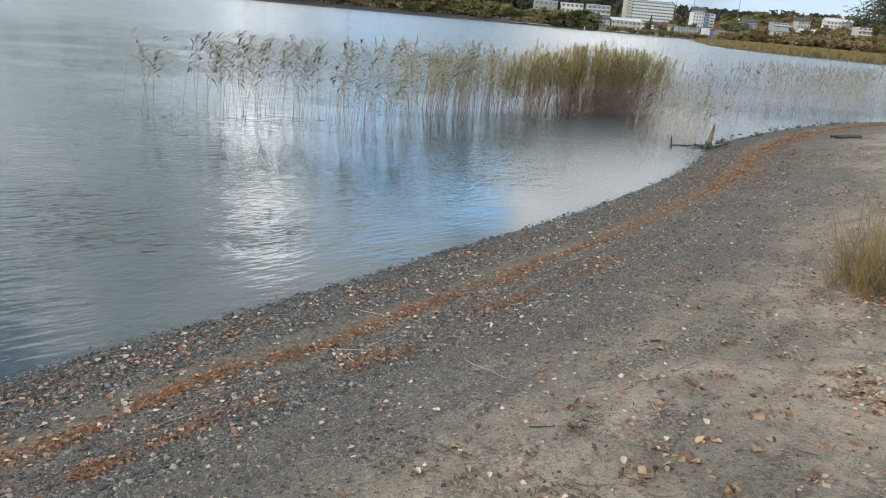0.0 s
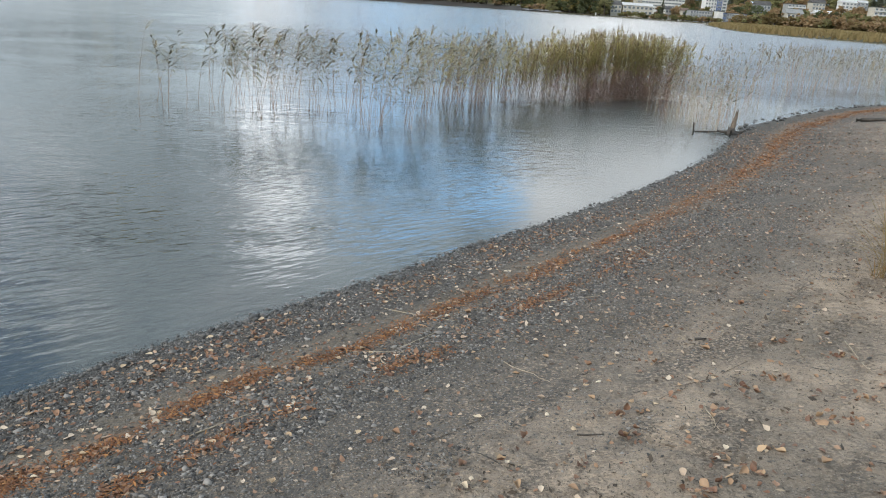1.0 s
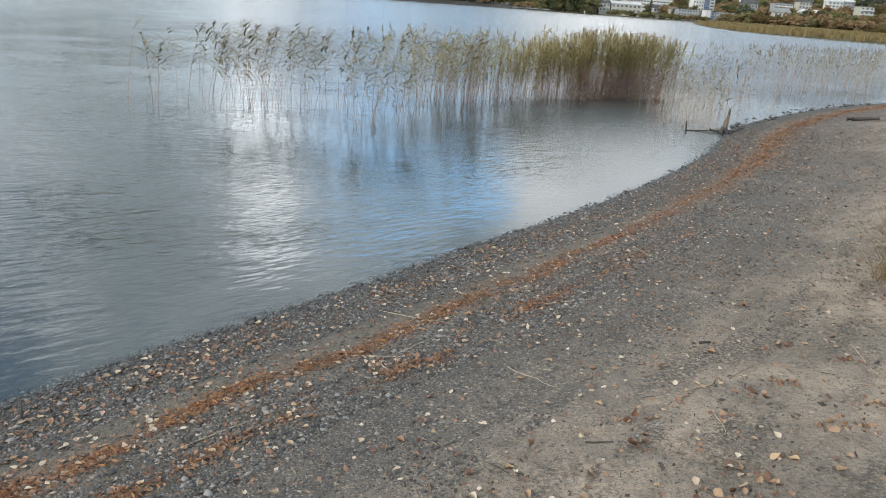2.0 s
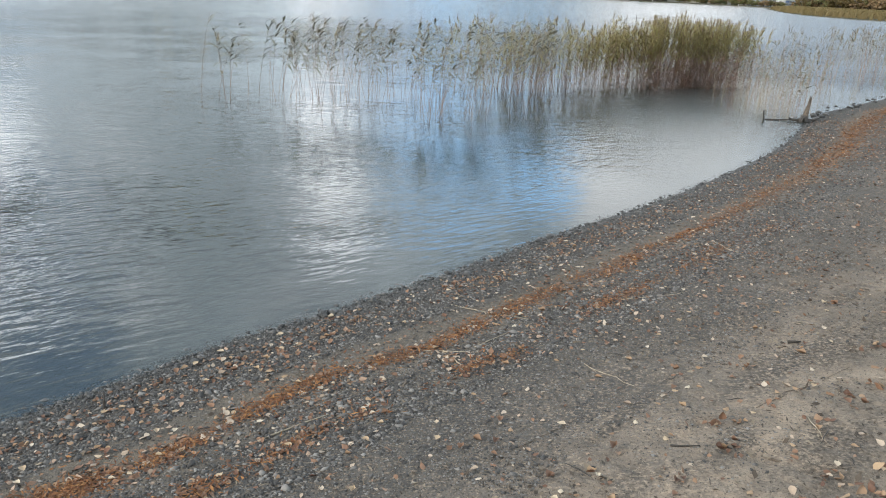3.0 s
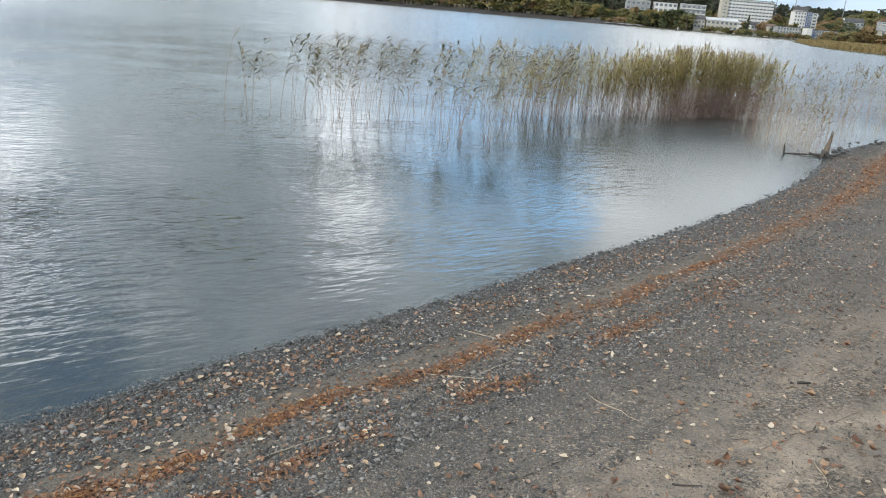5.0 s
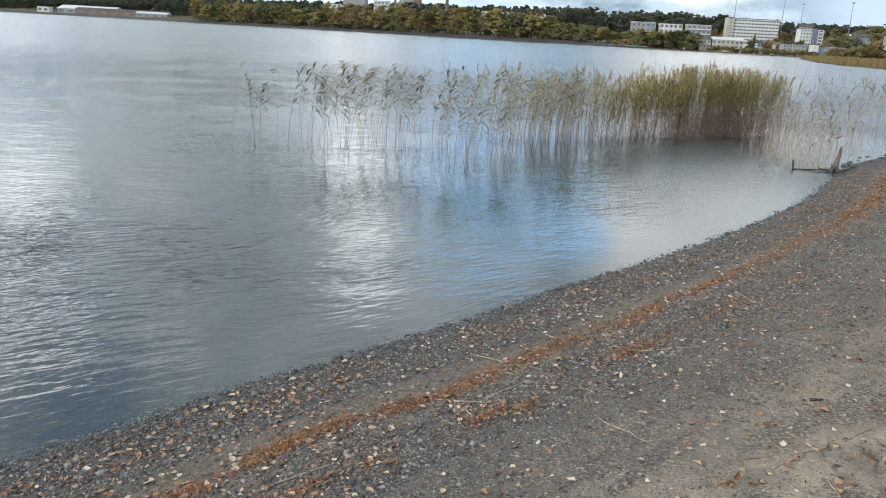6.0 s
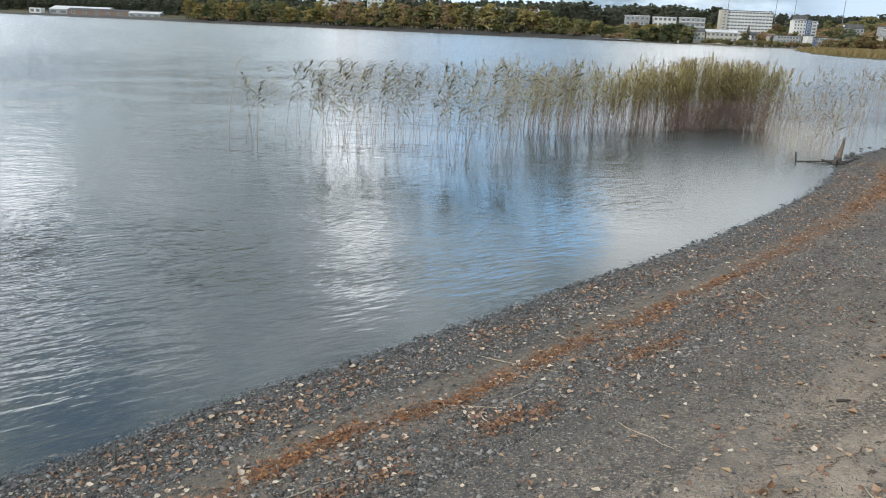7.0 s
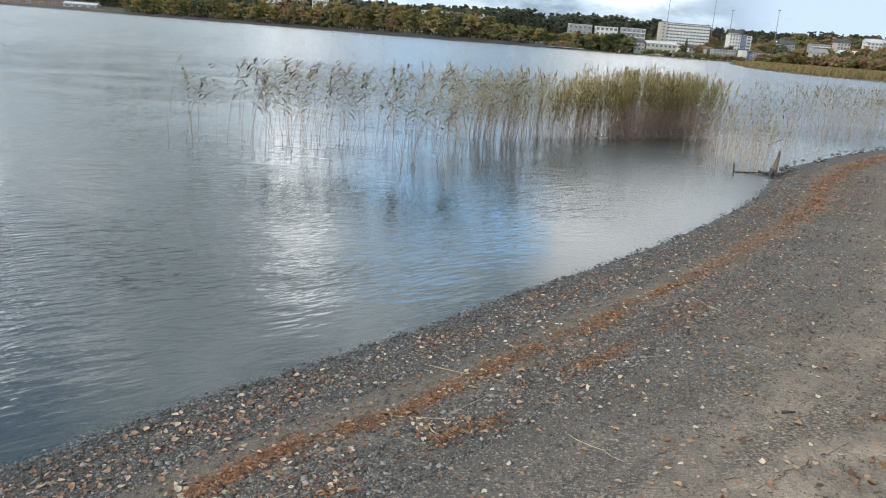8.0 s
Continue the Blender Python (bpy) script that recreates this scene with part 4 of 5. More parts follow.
def build_small_twigs():
    """Broken bits of twig and dark bark all over the sand."""
    rng = np.random.default_rng(61)
    shapes = []
    for k in range(8):
        pts, r0 = [], (0.05, 0.035, 0.09, 0.03)[k % 4]
        for j in range(6):
            pts.append((j / 5 - 0.5, rng.normal(0, 0.05), 0.02 + abs(rng.normal(0, 0.03))))
        shapes.append(Shape().tube(pts, [r0 * q for q in (0.5, 1, 0.9, 0.8, 0.7, 0.3)], 5).mesh("twig", M_WOOD if k % 2 else M_TWIG, True))
    for i, (x, y) in enumerate(np.concatenate([along_shore(200, 2.2, 6.4, rng, s0=0.5, s1=12, lean=1.0), along_shore(60, 0.3, 2.2, rng, s0=0.5, s1=9, lean=1.0)])):
        dark = i % 8 % 2
        ob = thing("twig", "short dark broken twig lying on the sand" if dark else "short grey broken twig lying on the sand", "twig", "broken twigs on the beach",
                   at=on_ground(float(x), float(y), 0.001), turn=float(rng.uniform(0, 360)), data=shapes[i % 8])
        q = float(np.clip(rng.lognormal(-2.6, 0.45), 0.035, 0.2))
        ob.scale = (q, min(q, 0.1), min(q, 0.1))


build_gravel()
build_litter()
stick("reed_straw", "bleached dry reed straw lying on the sand", (0.33, 5.27), (0.60, 4.86), 0.004, M_STRAW)
stick("reed_straw", "bleached dry reed straw lying on the sand", (2.64, 5.30), (2.52, 4.62), 0.004, M_STRAW, 0.01)
stick("reed_straw", "bleached dry reed straw lying across pebbles", (-0.84, 5.60), (-0.35, 5.52), 0.004, M_STRAW)
stick("reed_straw", "bleached dry reed straw lying across pebbles", (-0.55, 5.45), (-0.46, 5.18), 0.006, M_STRAW)
stick("reed_straw", "bleached dry reed straw lying across pebbles", (-0.66, 6.62), (-0.02, 6.25), 0.005, M_STRAW)
stick("reed_straw", "pale straw lying on the gravel", (-1.55, 4.20), (-1.22, 4.52), 0.006, M_STRAW)
stick("reed_straw", "short pale straw on bare sand", (1.42, 4.35), (1.40, 4.02), 0.004, M_STRAW)
stick("reed_straw", "pale straw in the drift line", (2.10, 8.21), (1.98, 8.75), 0.006, M_STRAW)
stick("twig", "thin dark crooked twig lying on the sand", (1.20, 4.49), (1.92, 5.07), 0.003, M_TWIG, 0.05, 8)
stick("twig", "thin dark crooked twig lying on the sand", (0.79, 3.40), (1.25, 3.22), 0.003, M_TWIG, 0.05, 8)
stick("twig", "thin grey twig half buried in gravel", (-0.1, 4.1), (0.2, 4.42), 0.003, M_TWIG, 0.05, 8)
stick("twig", "short dark twig lying on sand", (0.66, 4.08), (0.80, 4.05), 0.006, M_WOOD, 0.05, 4)
stick("twig", "short dark piece of wood on the sand", (1.71, 5.55), (1.79, 5.54), 0.012, M_WOOD, 0.02, 4)
stick("reed_straw", "grey straw beside the drift line", (-0.42, 5.62), (-0.15, 5.95), 0.005, M_STRAW)
stick("reed_straw", "pale straw beside a heap of leaves", (0.75, 6.7), (1.3, 6.85), 0.004, M_STRAW)
build_small_twigs()
stick("wooden_stake", "short dark wooden stake upright at the waterline", (-2.663, 4.60, -0.05), (-2.66, 4.61, 0.10), 0.011, M_WOOD, 0.01, 3)
stick("driftwood_log", "dark weathered log lying on the far beach", (10.75, 22.1), (11.35, 21.6), 0.06, M_WOOD, 0.03, 6)
stick("snag_stick", "short dark upright stick at the end of a branch", (5.74, 19.84, -0.05), (5.70, 19.86, 0.30), 0.03, M_WOOD, 0.02, 4)
stick("waterlogged_branch", "dark crooked branch lying in the shallows by the reeds", (5.72, 19.85, 0.07), (6.62, 19.72, 0.05), 0.026, M_WOOD, 0.05, 9)


def build_stump():
    """A dark-footed, weathered stub of wood at the water's edge, splintered to a point, with knots and low snags."""
    rng = np.random.default_rng(3)
    ob = thing("stump", "weathered grey wooden stump with a dark foot in shallow water", "stump", at=(6.6, 19.74, 0))
    foot = Shape().tube([(0, 0, -0.15), (0.01, 0, 0.03), (0.02, 0.0, 0.10), (0.03, 0.01, 0.15)], [0.13, 0.12, 0.09, 0.07], 9)
    part("foot", foot.mesh("foot", M_WOOD), ob, "dark wet foot")
    part("trunk", Shape().tube([(0.03, 0.01, 0.12), (0.05, 0.02, 0.3), (0.08, 0.02, 0.46)], [0.072, 0.055, 0.035], 8).mesh("trunk", M_TWIG), ob)
    for k in range(4):
        a = rng.uniform(0, 6.28)
        q = Vector((math.cos(a), math.sin(a), 0))
        tip = Vector((0.09, 0.02, 0.5)) + q * rng.uniform(0.01, 0.05) + Vector((0, 0, rng.uniform(0.03, 0.16)))
        part("splinter", Shape().tube([Vector((0.075, 0.02, 0.4)) + q * 0.025, tip], [0.022, 0.006], 5).mesh("splinter", M_TWIG), ob)
    for a, reach, rise in ((0.3, 0.4, 0.1), (2.9, 0.34, 0.08), (4.4, 0.3, 0.14), (1.5, 0.25, 0.16)):
        q = Vector((math.cos(a), math.sin(a), 0))
        part("snag", Shape().tube([q * 0.08 + Vector((0, 0, 0.04)), q * reach * 0.7 + Vector((0, 0, rise * 0.5)), q * reach + Vector((0, 0, rise))], [0.045, 0.032, 0.012], 6).mesh("snag", M_WOOD), ob)


def build_tuft(x, y, n, h, spread, seed, label):
    rng = np.random.default_rng(seed)
    sh = Shape()
    for _ in range(n):
        a, r = rng.uniform(0, 6.283), spread * rng.random() ** 0.6
        way = (math.cos(a) * 0.3 + rng.normal(0, 0.36), math.sin(a) * 0.3 + rng.normal(0, 0.36), 1)
        sh.add(*ribbon((math.cos(a) * r, math.sin(a) * r, -0.02), way, h * rng.uniform(0.45, 1.05), rng.uniform(0.005, 0.012), rng.uniform(0.1, 1.9), 5))
    thing("grass_tuft", label, "grass", at=on_ground(x, y), data=sh.mesh("grass_tuft", M_GRASS))


build_stump()
build_tuft(3.98, 6.62, 430, 0.92, 0.4, 4, "tall tuft of green and straw-coloured grass on the sand")
build_tuft(4.65, 6.8, 430, 1.0, 0.42, 5, "tall tuft of green and straw-coloured grass on the sand")
build_tuft(3.66, 6.9, 22, 0.42, 0.06, 6, "small dry orange grass sprig beside a tuft")

# ---- the far side of the lake: trees, houses, masts, parked cars ----
M_BARK = surface("tree_bark", (0.07, 0.055, 0.045), (0.16, 0.13, 0.11), 2, 0.9, 0.4, 0.02)
# far leaf colours are lifted and greyed, painting in the haze of distance
M_YELLOW = surface("yellow_birch_leaves", (0.24, 0.21, 0.09), (0.34, 0.285, 0.125), 0.4, 0.8, 0.2, 0.05, vary="island", c=(0.33, 0.22, 0.05))
M_OLIVE = surface("olive_leaves", (0.15, 0.155, 0.075), (0.23, 0.22, 0.105), 0.4, 0.8, 0.2, 0.05, vary="island", c=(0.19, 0.16, 0.05))
M_RUST = surface("rusty_autumn_leaves", (0.24, 0.17, 0.10), (0.33, 0.24, 0.14), 0.4, 0.8, 0.2, 0.05, vary="island", c=(0.28, 0.17, 0.07))
M_GREEN = surface("dark_green_leaves", (0.06, 0.075, 0.04), (0.10, 0.115, 0.06), 0.4, 0.8, 0.2, 0.05, vary="island", c=(0.09, 0.10, 0.035))
# needle colour lightened: the haze over the lake is put into it
M_HAZED_NEEDLE = surface("hazed_conifer_needles", (0.06, 0.07, 0.052), (0.10, 0.11, 0.08), 0.4, 0.8, 0.2, 0.05, vary="island", c=(0.10, 0.10, 0.06))
M_WHITE = surface("white_render", (0.64, 0.64, 0.62), (0.56, 0.56, 0.55), 0.2, 0.8, 0.1, 0.01)
M_CREAM = surface("cream_render", (0.47, 0.44, 0.37), (0.40, 0.38, 0.33), 0.2, 0.8, 0.1, 0.01)
M_GREY = surface("grey_cladding", (0.30, 0.31, 0.31), (0.24, 0.25, 0.26), 0.2, 0.7, 0.1, 0.01)
M_BLUE = surface("blue_cladding", (0.07, 0.11, 0.24), (0.09, 0.14, 0.28), 0.2, 0.6, 0.1, 0.01)
M_SLATE = surface("dark_roofing", (0.07, 0.07, 0.075), (0.11, 0.105, 0.10), 0.3, 0.8, 0.2, 0.02)
M_TIN = surface("pale_metal_roof", (0.62, 0.63, 0.64), (0.54, 0.55, 0.57), 0.2, 0.45, 0.1, 0.01)
M_BRICK = surface("brown_brick", (0.16, 0.115, 0.095), (0.21, 0.15, 0.12), 0.4, 0.85, 0.2, 0.01)
M_GLASS = surface("pale_grey_glass", (0.13, 0.15, 0.17), (0.19, 0.21, 0.23), 0.5, 0.12, 0.02, 0.001)
M_STEEL = surface("grey_steel", (0.25, 0.26, 0.27), (0.33, 0.33, 0.34), 1.0, 0.5, 0.1, 0.001, metal=0.6)
M_CARS = surface("car_paint", (0.55, 0.56, 0.57), (0.10, 0.10, 0.11), 0.3, 0.3, 0.02, 0.001, vary="object", c=(0.75, 0.75, 0.74))
M_TYRE = surface("tyre_rubber", (0.02, 0.02, 0.02), (0.03, 0.03, 0.03), 3, 0.8, 0.2, 0.002)
M_MEADOW = surface("far_reed_grass", (0.125, 0.09, 0.042), (0.20, 0.145, 0.068), 0.08, 0.85, 0.1, 0.01, vary="island", c=(0.12, 0.105, 0.045))
for leaf, tone in ((M_YELLOW, (0.4, 0.32, 0.08)), (M_OLIVE, (0.25, 0.24, 0.08)), (M_RUST, (0.35, 0.22, 0.09)), (M_GREEN, (0.12, 0.15, 0.05)), (M_MEADOW, (0.4, 0.3, 0.12)), (M_HAZED_NEEDLE, (0.11, 0.13, 0.075))):
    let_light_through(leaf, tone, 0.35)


def far_z(z):
    return 2.6 + (z - 2.6) * K


def tufts(sh, centre, radius, n, size, rng, flat=1.0):
    """Loose leaf tufts, small tilted quads and triangles, through a ragged ball."""
    for _ in range(n):
        d = Vector(rng.normal(0, 1, 3)).normalized() * radius * rng.uniform(0.35, 1.08)
        p = Vector(centre) + Vector((d.x, d.y, d.z * flat))
        u = Vector(rng.normal(0, 1, 3)).normalized()
        w = u.orthogonal().normalized() * size * rng.uniform(0.7, 1.6)
        u = u * size * rng.uniform(0.7, 1.6)
        sh.add([p - u - w * 0.4, p + u * 0.3 - w, p + u, p - u * 0.2 + w], [(0, 1, 2, 3)])


def tree_meshes(kind, mat, rng):
    """Trunk with limbs, and crown, for a tree about 10 tall."""
    trunk, crown = Shape(), Shape()
    bend = rng.normal(0, 0.25, 2)
    top = {"pine": 9.4, "spruce": 9.9, "birch": 8.6, "round": 7.0, "bush": 3.5}[kind]
    trunk.tube([(0, 0, -0.6), (bend[0] * 0.3, bend[1] * 0.3, top * 0.35), (bend[0], bend[1], top * 0.7), (bend[0], bend[1], top)], [0.2, 0.16, 0.1, 0.03], 6)

    def limb(z, reach, rise, flat, n, size):
        a = rng.uniform(0, 6.283)
        tip = Vector((bend[0] + math.cos(a) * reach, bend[1] + math.sin(a) * reach, z + rise))
        trunk.tube([(bend[0], bend[1], z), tuple(tip)], [0.06, 0.02], 4)
        tufts(crown, tip, flat, n, size, rng, 0.75)

    if kind == "spruce":
        for k in range(46):
            z = 0.8 + 8.8 * (k / 46)
            limb(z, 1.9 * (1 - k / 46) * rng.uniform(0.5, 1.1), -0.3, 0.45 * (1 - k / 70), 9, 0.22)
        tufts(crown, (bend[0], bend[1], 9.6), 0.3, 8, 0.2, rng, 1.5)
    elif kind == "pine":
        for k in range(20):
            limb(5.0 + 4.6 * rng.random(), rng.uniform(0.4, 2.0), rng.uniform(0.1, 0.7), rng.uniform(0.5, 0.9), 20, 0.26)
    elif kind == "birch":
        for k in range(24):
            t = rng.random()
            limb(0.9 + 7.7 * t, rng.uniform(0.3, 2.2) * (1.15 - 0.75 * t), rng.uniform(0.2, 0.9), rng.uniform(0.45, 0.85), 18, 0.24)
    elif kind == "round":
        for k in range(28):
            t = rng.random()
            limb(0.8 + 5.8 * t, rng.uniform(0.6, 3.4) * (1 - 0.45 * t), rng.uniform(0.3, 1.5), rng.uniform(0.6, 1.1), 18, 0.3)
    else:
        for k in range(16):
            limb(rng.uniform(0.3, 2.4), rng.uniform(0.5, 2.6), rng.uniform(0.2, 1.0), rng.uniform(0.5, 0.9), 18, 0.28)
    return trunk.mesh("trunk", M_BARK), crown.mesh("crown", mat)


TREES = {}


JOINED = {}


def plant(kind, tint, x, y, height, rng, label, scale_xy=1.0, joined=False):
    """A tree of its own, or, where the trees stand too thick to count, one more crown in the joined mass."""
    key = (kind, tint.name, int(rng.integers(3)))
    if key not in TREES:
        TREES[key] = tree_meshes(kind, tint, np.random.default_rng(abs(len(TREES) * 13 + 5)))
    tall = {"pine": 10, "spruce": 10, "birch": 9.3, "round": 8.4, "bush": 4.0}[kind]
    s = 1.3 * height / tall
    t, c = TREES[key]
    where, turn = on_ground(x, y), float(rng.uniform(0, 360))
    if joined:
        for me in (t, c):
            v = np.empty(3 * len(me.vertices), np.float32)
            me.vertices.foreach_get("co", v)
            a = radians(turn)
            v = v.reshape(-1, 3) @ np.array([[math.cos(a), math.sin(a), 0], [-math.sin(a), math.cos(a), 0], [0, 0, 1]])
            f = [[p.vertices[0], p.vertices[1], p.vertices[2], p.vertices[3]] for p in me.polygons if len(p.vertices) == 4]
            JOINED.setdefault(me.materials[0].name, []).append((v * (s * scale_xy * 1.3, s * scale_xy * 1.3, s) + where, np.array(f)))
        return
    ob = thing("shrub" if kind == "bush" else "tree", label, "shrub" if kind == "bush" else "tree", "trees on the far shore", at=where, turn=turn)
    ob.scale = (s * scale_xy * 1.3, s * scale_xy * 1.3, s)
    part("trunk", t, ob)
    part("crown", c, ob)


def build_joined():
    V, F, I, mats, n = [], [], [], [], 0
    for name, packs in JOINED.items():
        mats.append(bpy.data.materials[name])
        for v, f in packs:
            V.append(v)
            F.append(f + n)
            I.append(np.full(len(f), len(mats) - 1))
            n += len(v)
    me = mesh_of("hillside_trees", np.concatenate(V), np.concatenate(F), mats, False, np.concatenate(I))
    thing("hillside_trees", "mixed autumn trees and dark pines crowding the slope across the lake", "woods", kind="stuff", data=me)


def far_edge(x):
    """The far waterline's y at x (unscaled), left of the meadow."""
    return float(np.interp(x, [-900, -640, -400, -250, -130, -30, 60, 105, 140], [1050, 960, 860, 790, 690, 620, 570, 548, 520]))


def build_far_trees():
    rng = np.random.default_rng(77)
    tints = [(M_YELLOW, "birch", "slender birch with yellow autumn leaves on the far shore"), (M_OLIVE, "birch", "tall tree with olive-green leaves on the far shore"),
             (M_GREEN, "round", "dark green leafy tree on the far shore"), (M_RUST, "birch", "tree with rust-brown autumn leaves on the far shore"), (M_YELLOW, "round", "broad tree with yellowing leaves on the far shore")]
    x = -405.0
    while x < -2:
        w = [0.2, 0.28, 0.3, 0.08, 0.14] if x < -240 else [0.3, 0.36, 0.06, 0.2, 0.08]
        m, k, lab = tints[int(rng.choice(5, p=w))]
        plant(k, m, x * K, (far_edge(x) + rng.uniform(16, 26)) * K, rng.uniform(15, 21) * (1.1 if k == "birch" else 0.9), rng, lab, rng.uniform(1.0, 1.35))
        x += rng.uniform(2.2, 5.0)
    for _ in range(100):
        x = rng.uniform(-405, 5)
        m, k, lab = tints[int(rng.choice(5, p=[0.2, 0.3, 0.25, 0.15, 0.1]))]
        plant(k, m, x * K, (far_edge(x) + rng.uniform(30, 55)) * K, rng.uniform(12, 19), rng, lab, 1.2, True)
    for _ in range(90):
        x = rng.uniform(-6, 104)
        m, k, lab = tints[int(rng.choice(5, p=[0.12, 0.3, 0.2, 0.16, 0.22]))]
        plant("round" if rng.random() < 0.7 else k, m, x * K, (far_edge(x) + rng.uniform(14, 44)) * K, rng.uniform(7, 13), rng, lab, 1.15)
    for x, d, h in ((88, 575, 13), (92, 572, 14), (83, 578, 13), (97, 574, 12), (95, 566, 11)):
        plant("round", M_GREEN if h != 11 else M_OLIVE, x * K, d * K, h, rng, "dark green leafy tree by the far shore houses", 1.1)
    plant("spruce", M_HAZED_NEEDLE, 131.5 * K, 556 * K, 13, rng, "dark pointed spruce between far houses")
    for x, d, h, m in ((126, 598, 9, M_OLIVE), (140, 556, 8, M_RUST), (150, 574, 11, M_OLIVE), (157, 590, 12, M_RUST), (178, 545, 12, M_GREEN), (183, 520, 13, M_GREEN), (187, 512, 10, M_OLIVE),
                       (182, 560, 14, M_RUST), (176, 590, 14, M_RUST), (196, 560, 13, M_RUST), (190, 545, 12, M_OLIVE), (205, 540, 12, M_RUST), (214, 500, 11, M_GREEN), (203, 486, 9, M_OLIVE),
                       (226, 520, 13, M_RUST), (236, 505, 11, M_YELLOW), (246, 520, 12, M_RUST), (256, 500, 12, M_OLIVE), (268, 520, 13, M_GREEN), (280, 530, 12, M_RUST), (222, 470, 9, M_OLIVE)):
        plant("round", m, x * K, d * K, h, rng, "autumn tree between the houses across the lake", 1.0)
    for _ in range(150):
        x = rng.uniform(166, 330)
        d = np.interp(x, [165, 200, 260, 330], [488, 440, 420, 400]) + rng.uniform(-10, 12)
        m = (M_RUST, M_OLIVE, M_MEADOW, M_RUST)[int(rng.integers(4))]
        plant("bush", m, x * K, d * K, rng.uniform(4.0, 8.5), rng, "brown autumn shrub at the edge of the meadow", 1.0)
    for _ in range(50):
        x = rng.uniform(-400, 100)
        plant("bush", (M_OLIVE, M_RUST, M_GREEN)[int(rng.integers(3))], x * K, (far_edge(x) + rng.uniform(12, 17)) * K, rng.uniform(3.5, 6.5), rng, "low autumn shrub on the far embankment", 1.3)
    for _ in range(190):
        x = rng.uniform(-10, 340)
        d = np.interp(x, [0, 150, 340], [690, 665, 600]) + rng.uniform(0, 70)
        kind = "pine" if rng.random() < 0.72 else "spruce"
        plant(kind, M_HAZED_NEEDLE, x * K, d * K, rng.uniform(11, 18) * float(np.interp(x, [0, 60, 130, 175], [1.15, 1.1, 1.0, 0.72])), rng, "dark pine on the ridge above the houses" if kind == "pine" else "dark pointed spruce on the ridge", 1.1, True)
    for _ in range(70):
        x = rng.uniform(178, 300)
        d = np.interp(x, [165, 200, 260, 330], [495, 452, 448, 425]) + rng.uniform(0, 14)
        plant("round", (M_RUST, M_OLIVE, M_RUST, M_GREEN)[int(rng.integers(4))], x * K, d * K, rng.uniform(8.5, 11.5), rng, "", 0.8, True)
    for _ in range(150):
        x = rng.uniform(178, 330)
        d = np.interp(x, [165, 200, 260, 330], [500, 455, 440, 420]) + rng.uniform(0, 90)
        plant("round", (M_RUST, M_OLIVE, M_GREEN)[int(rng.integers(3))], x * K, d * K, rng.uniform(6.5, 10.5), rng, "", 1.1, True)
    for _ in range(95):
        x = rng.uniform(60, 330)
        d = np.interp(x, [0, 150, 340], [650, 625, 560]) + rng.uniform(0, 50)
        plant("round", (M_RUST, M_OLIVE)[int(rng.integers(2))], x * K, d * K, rng.uniform(9, 13), rng, "autumn tree on the slope between houses", 1.0, True)


def build_garden_trees():
    """Trees and shrubs before and between the houses, so that only parts of the fronts show."""
    rng = np.random.default_rng(123)
    for cx, w, front, z0 in HOUSES:
        if cx > 170 * K and z0 > 6.5 or 55 * K < cx < 125 * K and z0 > 8:
            for x in np.arange(cx - w / 2 - 2, cx + w / 2 + 3, 4.2):
                x, y = x + rng.uniform(-1.5, 1.5), front - rng.uniform(5, 14)
                tall = (far_z(z0 + rng.uniform(-0.5, 2.2)) - float(ground_z(x, y))) / 1.28
                plant("round", (M_RUST, M_OLIVE, M_GREEN, M_RUST)[int(rng.integers(4))], x, y, max(tall, 3.5), rng, "autumn tree standing before a house on the far slope", 0.85)
    for _ in range(46):
        x = rng.uniform(104, 180)
        d = np.interp(x, [104, 130, 145, 180], [562, 548, 524, 508]) + rng.uniform(-3, 3)
        m = (M_OLIVE, M_RUST, M_GREEN, M_OLIVE)[int(rng.integers(4))]
        plant("bush", m, x * K, d * K, rng.uniform(2.2, 4.4), rng, "low autumn shrub before the far houses", 1.0)
    for _ in range(34):
        x = rng.uniform(104, 182)
        d = np.interp(x, [104, 130, 145, 182], [595, 590, 545, 540]) + rng.uniform(-4, 16)
        m = (M_RUST, M_OLIVE, M_GREEN)[int(rng.integers(3))]
        plant("round", m, x * K, d * K, rng.uniform(7, 11), rng, "autumn tree between the houses across the lake", 0.9)
    for _ in range(46):
        x = rng.uniform(183, 268)
        d = np.interp(x, [183, 200, 230, 268], [462, 452, 462, 470]) + rng.uniform(-4, 30)
        m = (M_RUST, M_OLIVE, M_RUST, M_GREEN)[int(rng.integers(4))]
        plant("round" if rng.random() < 0.7 else "birch", m, x * K, d * K, rng.uniform(6.5, 11.5), rng, "autumn tree in a garden on the far slope", 0.8)


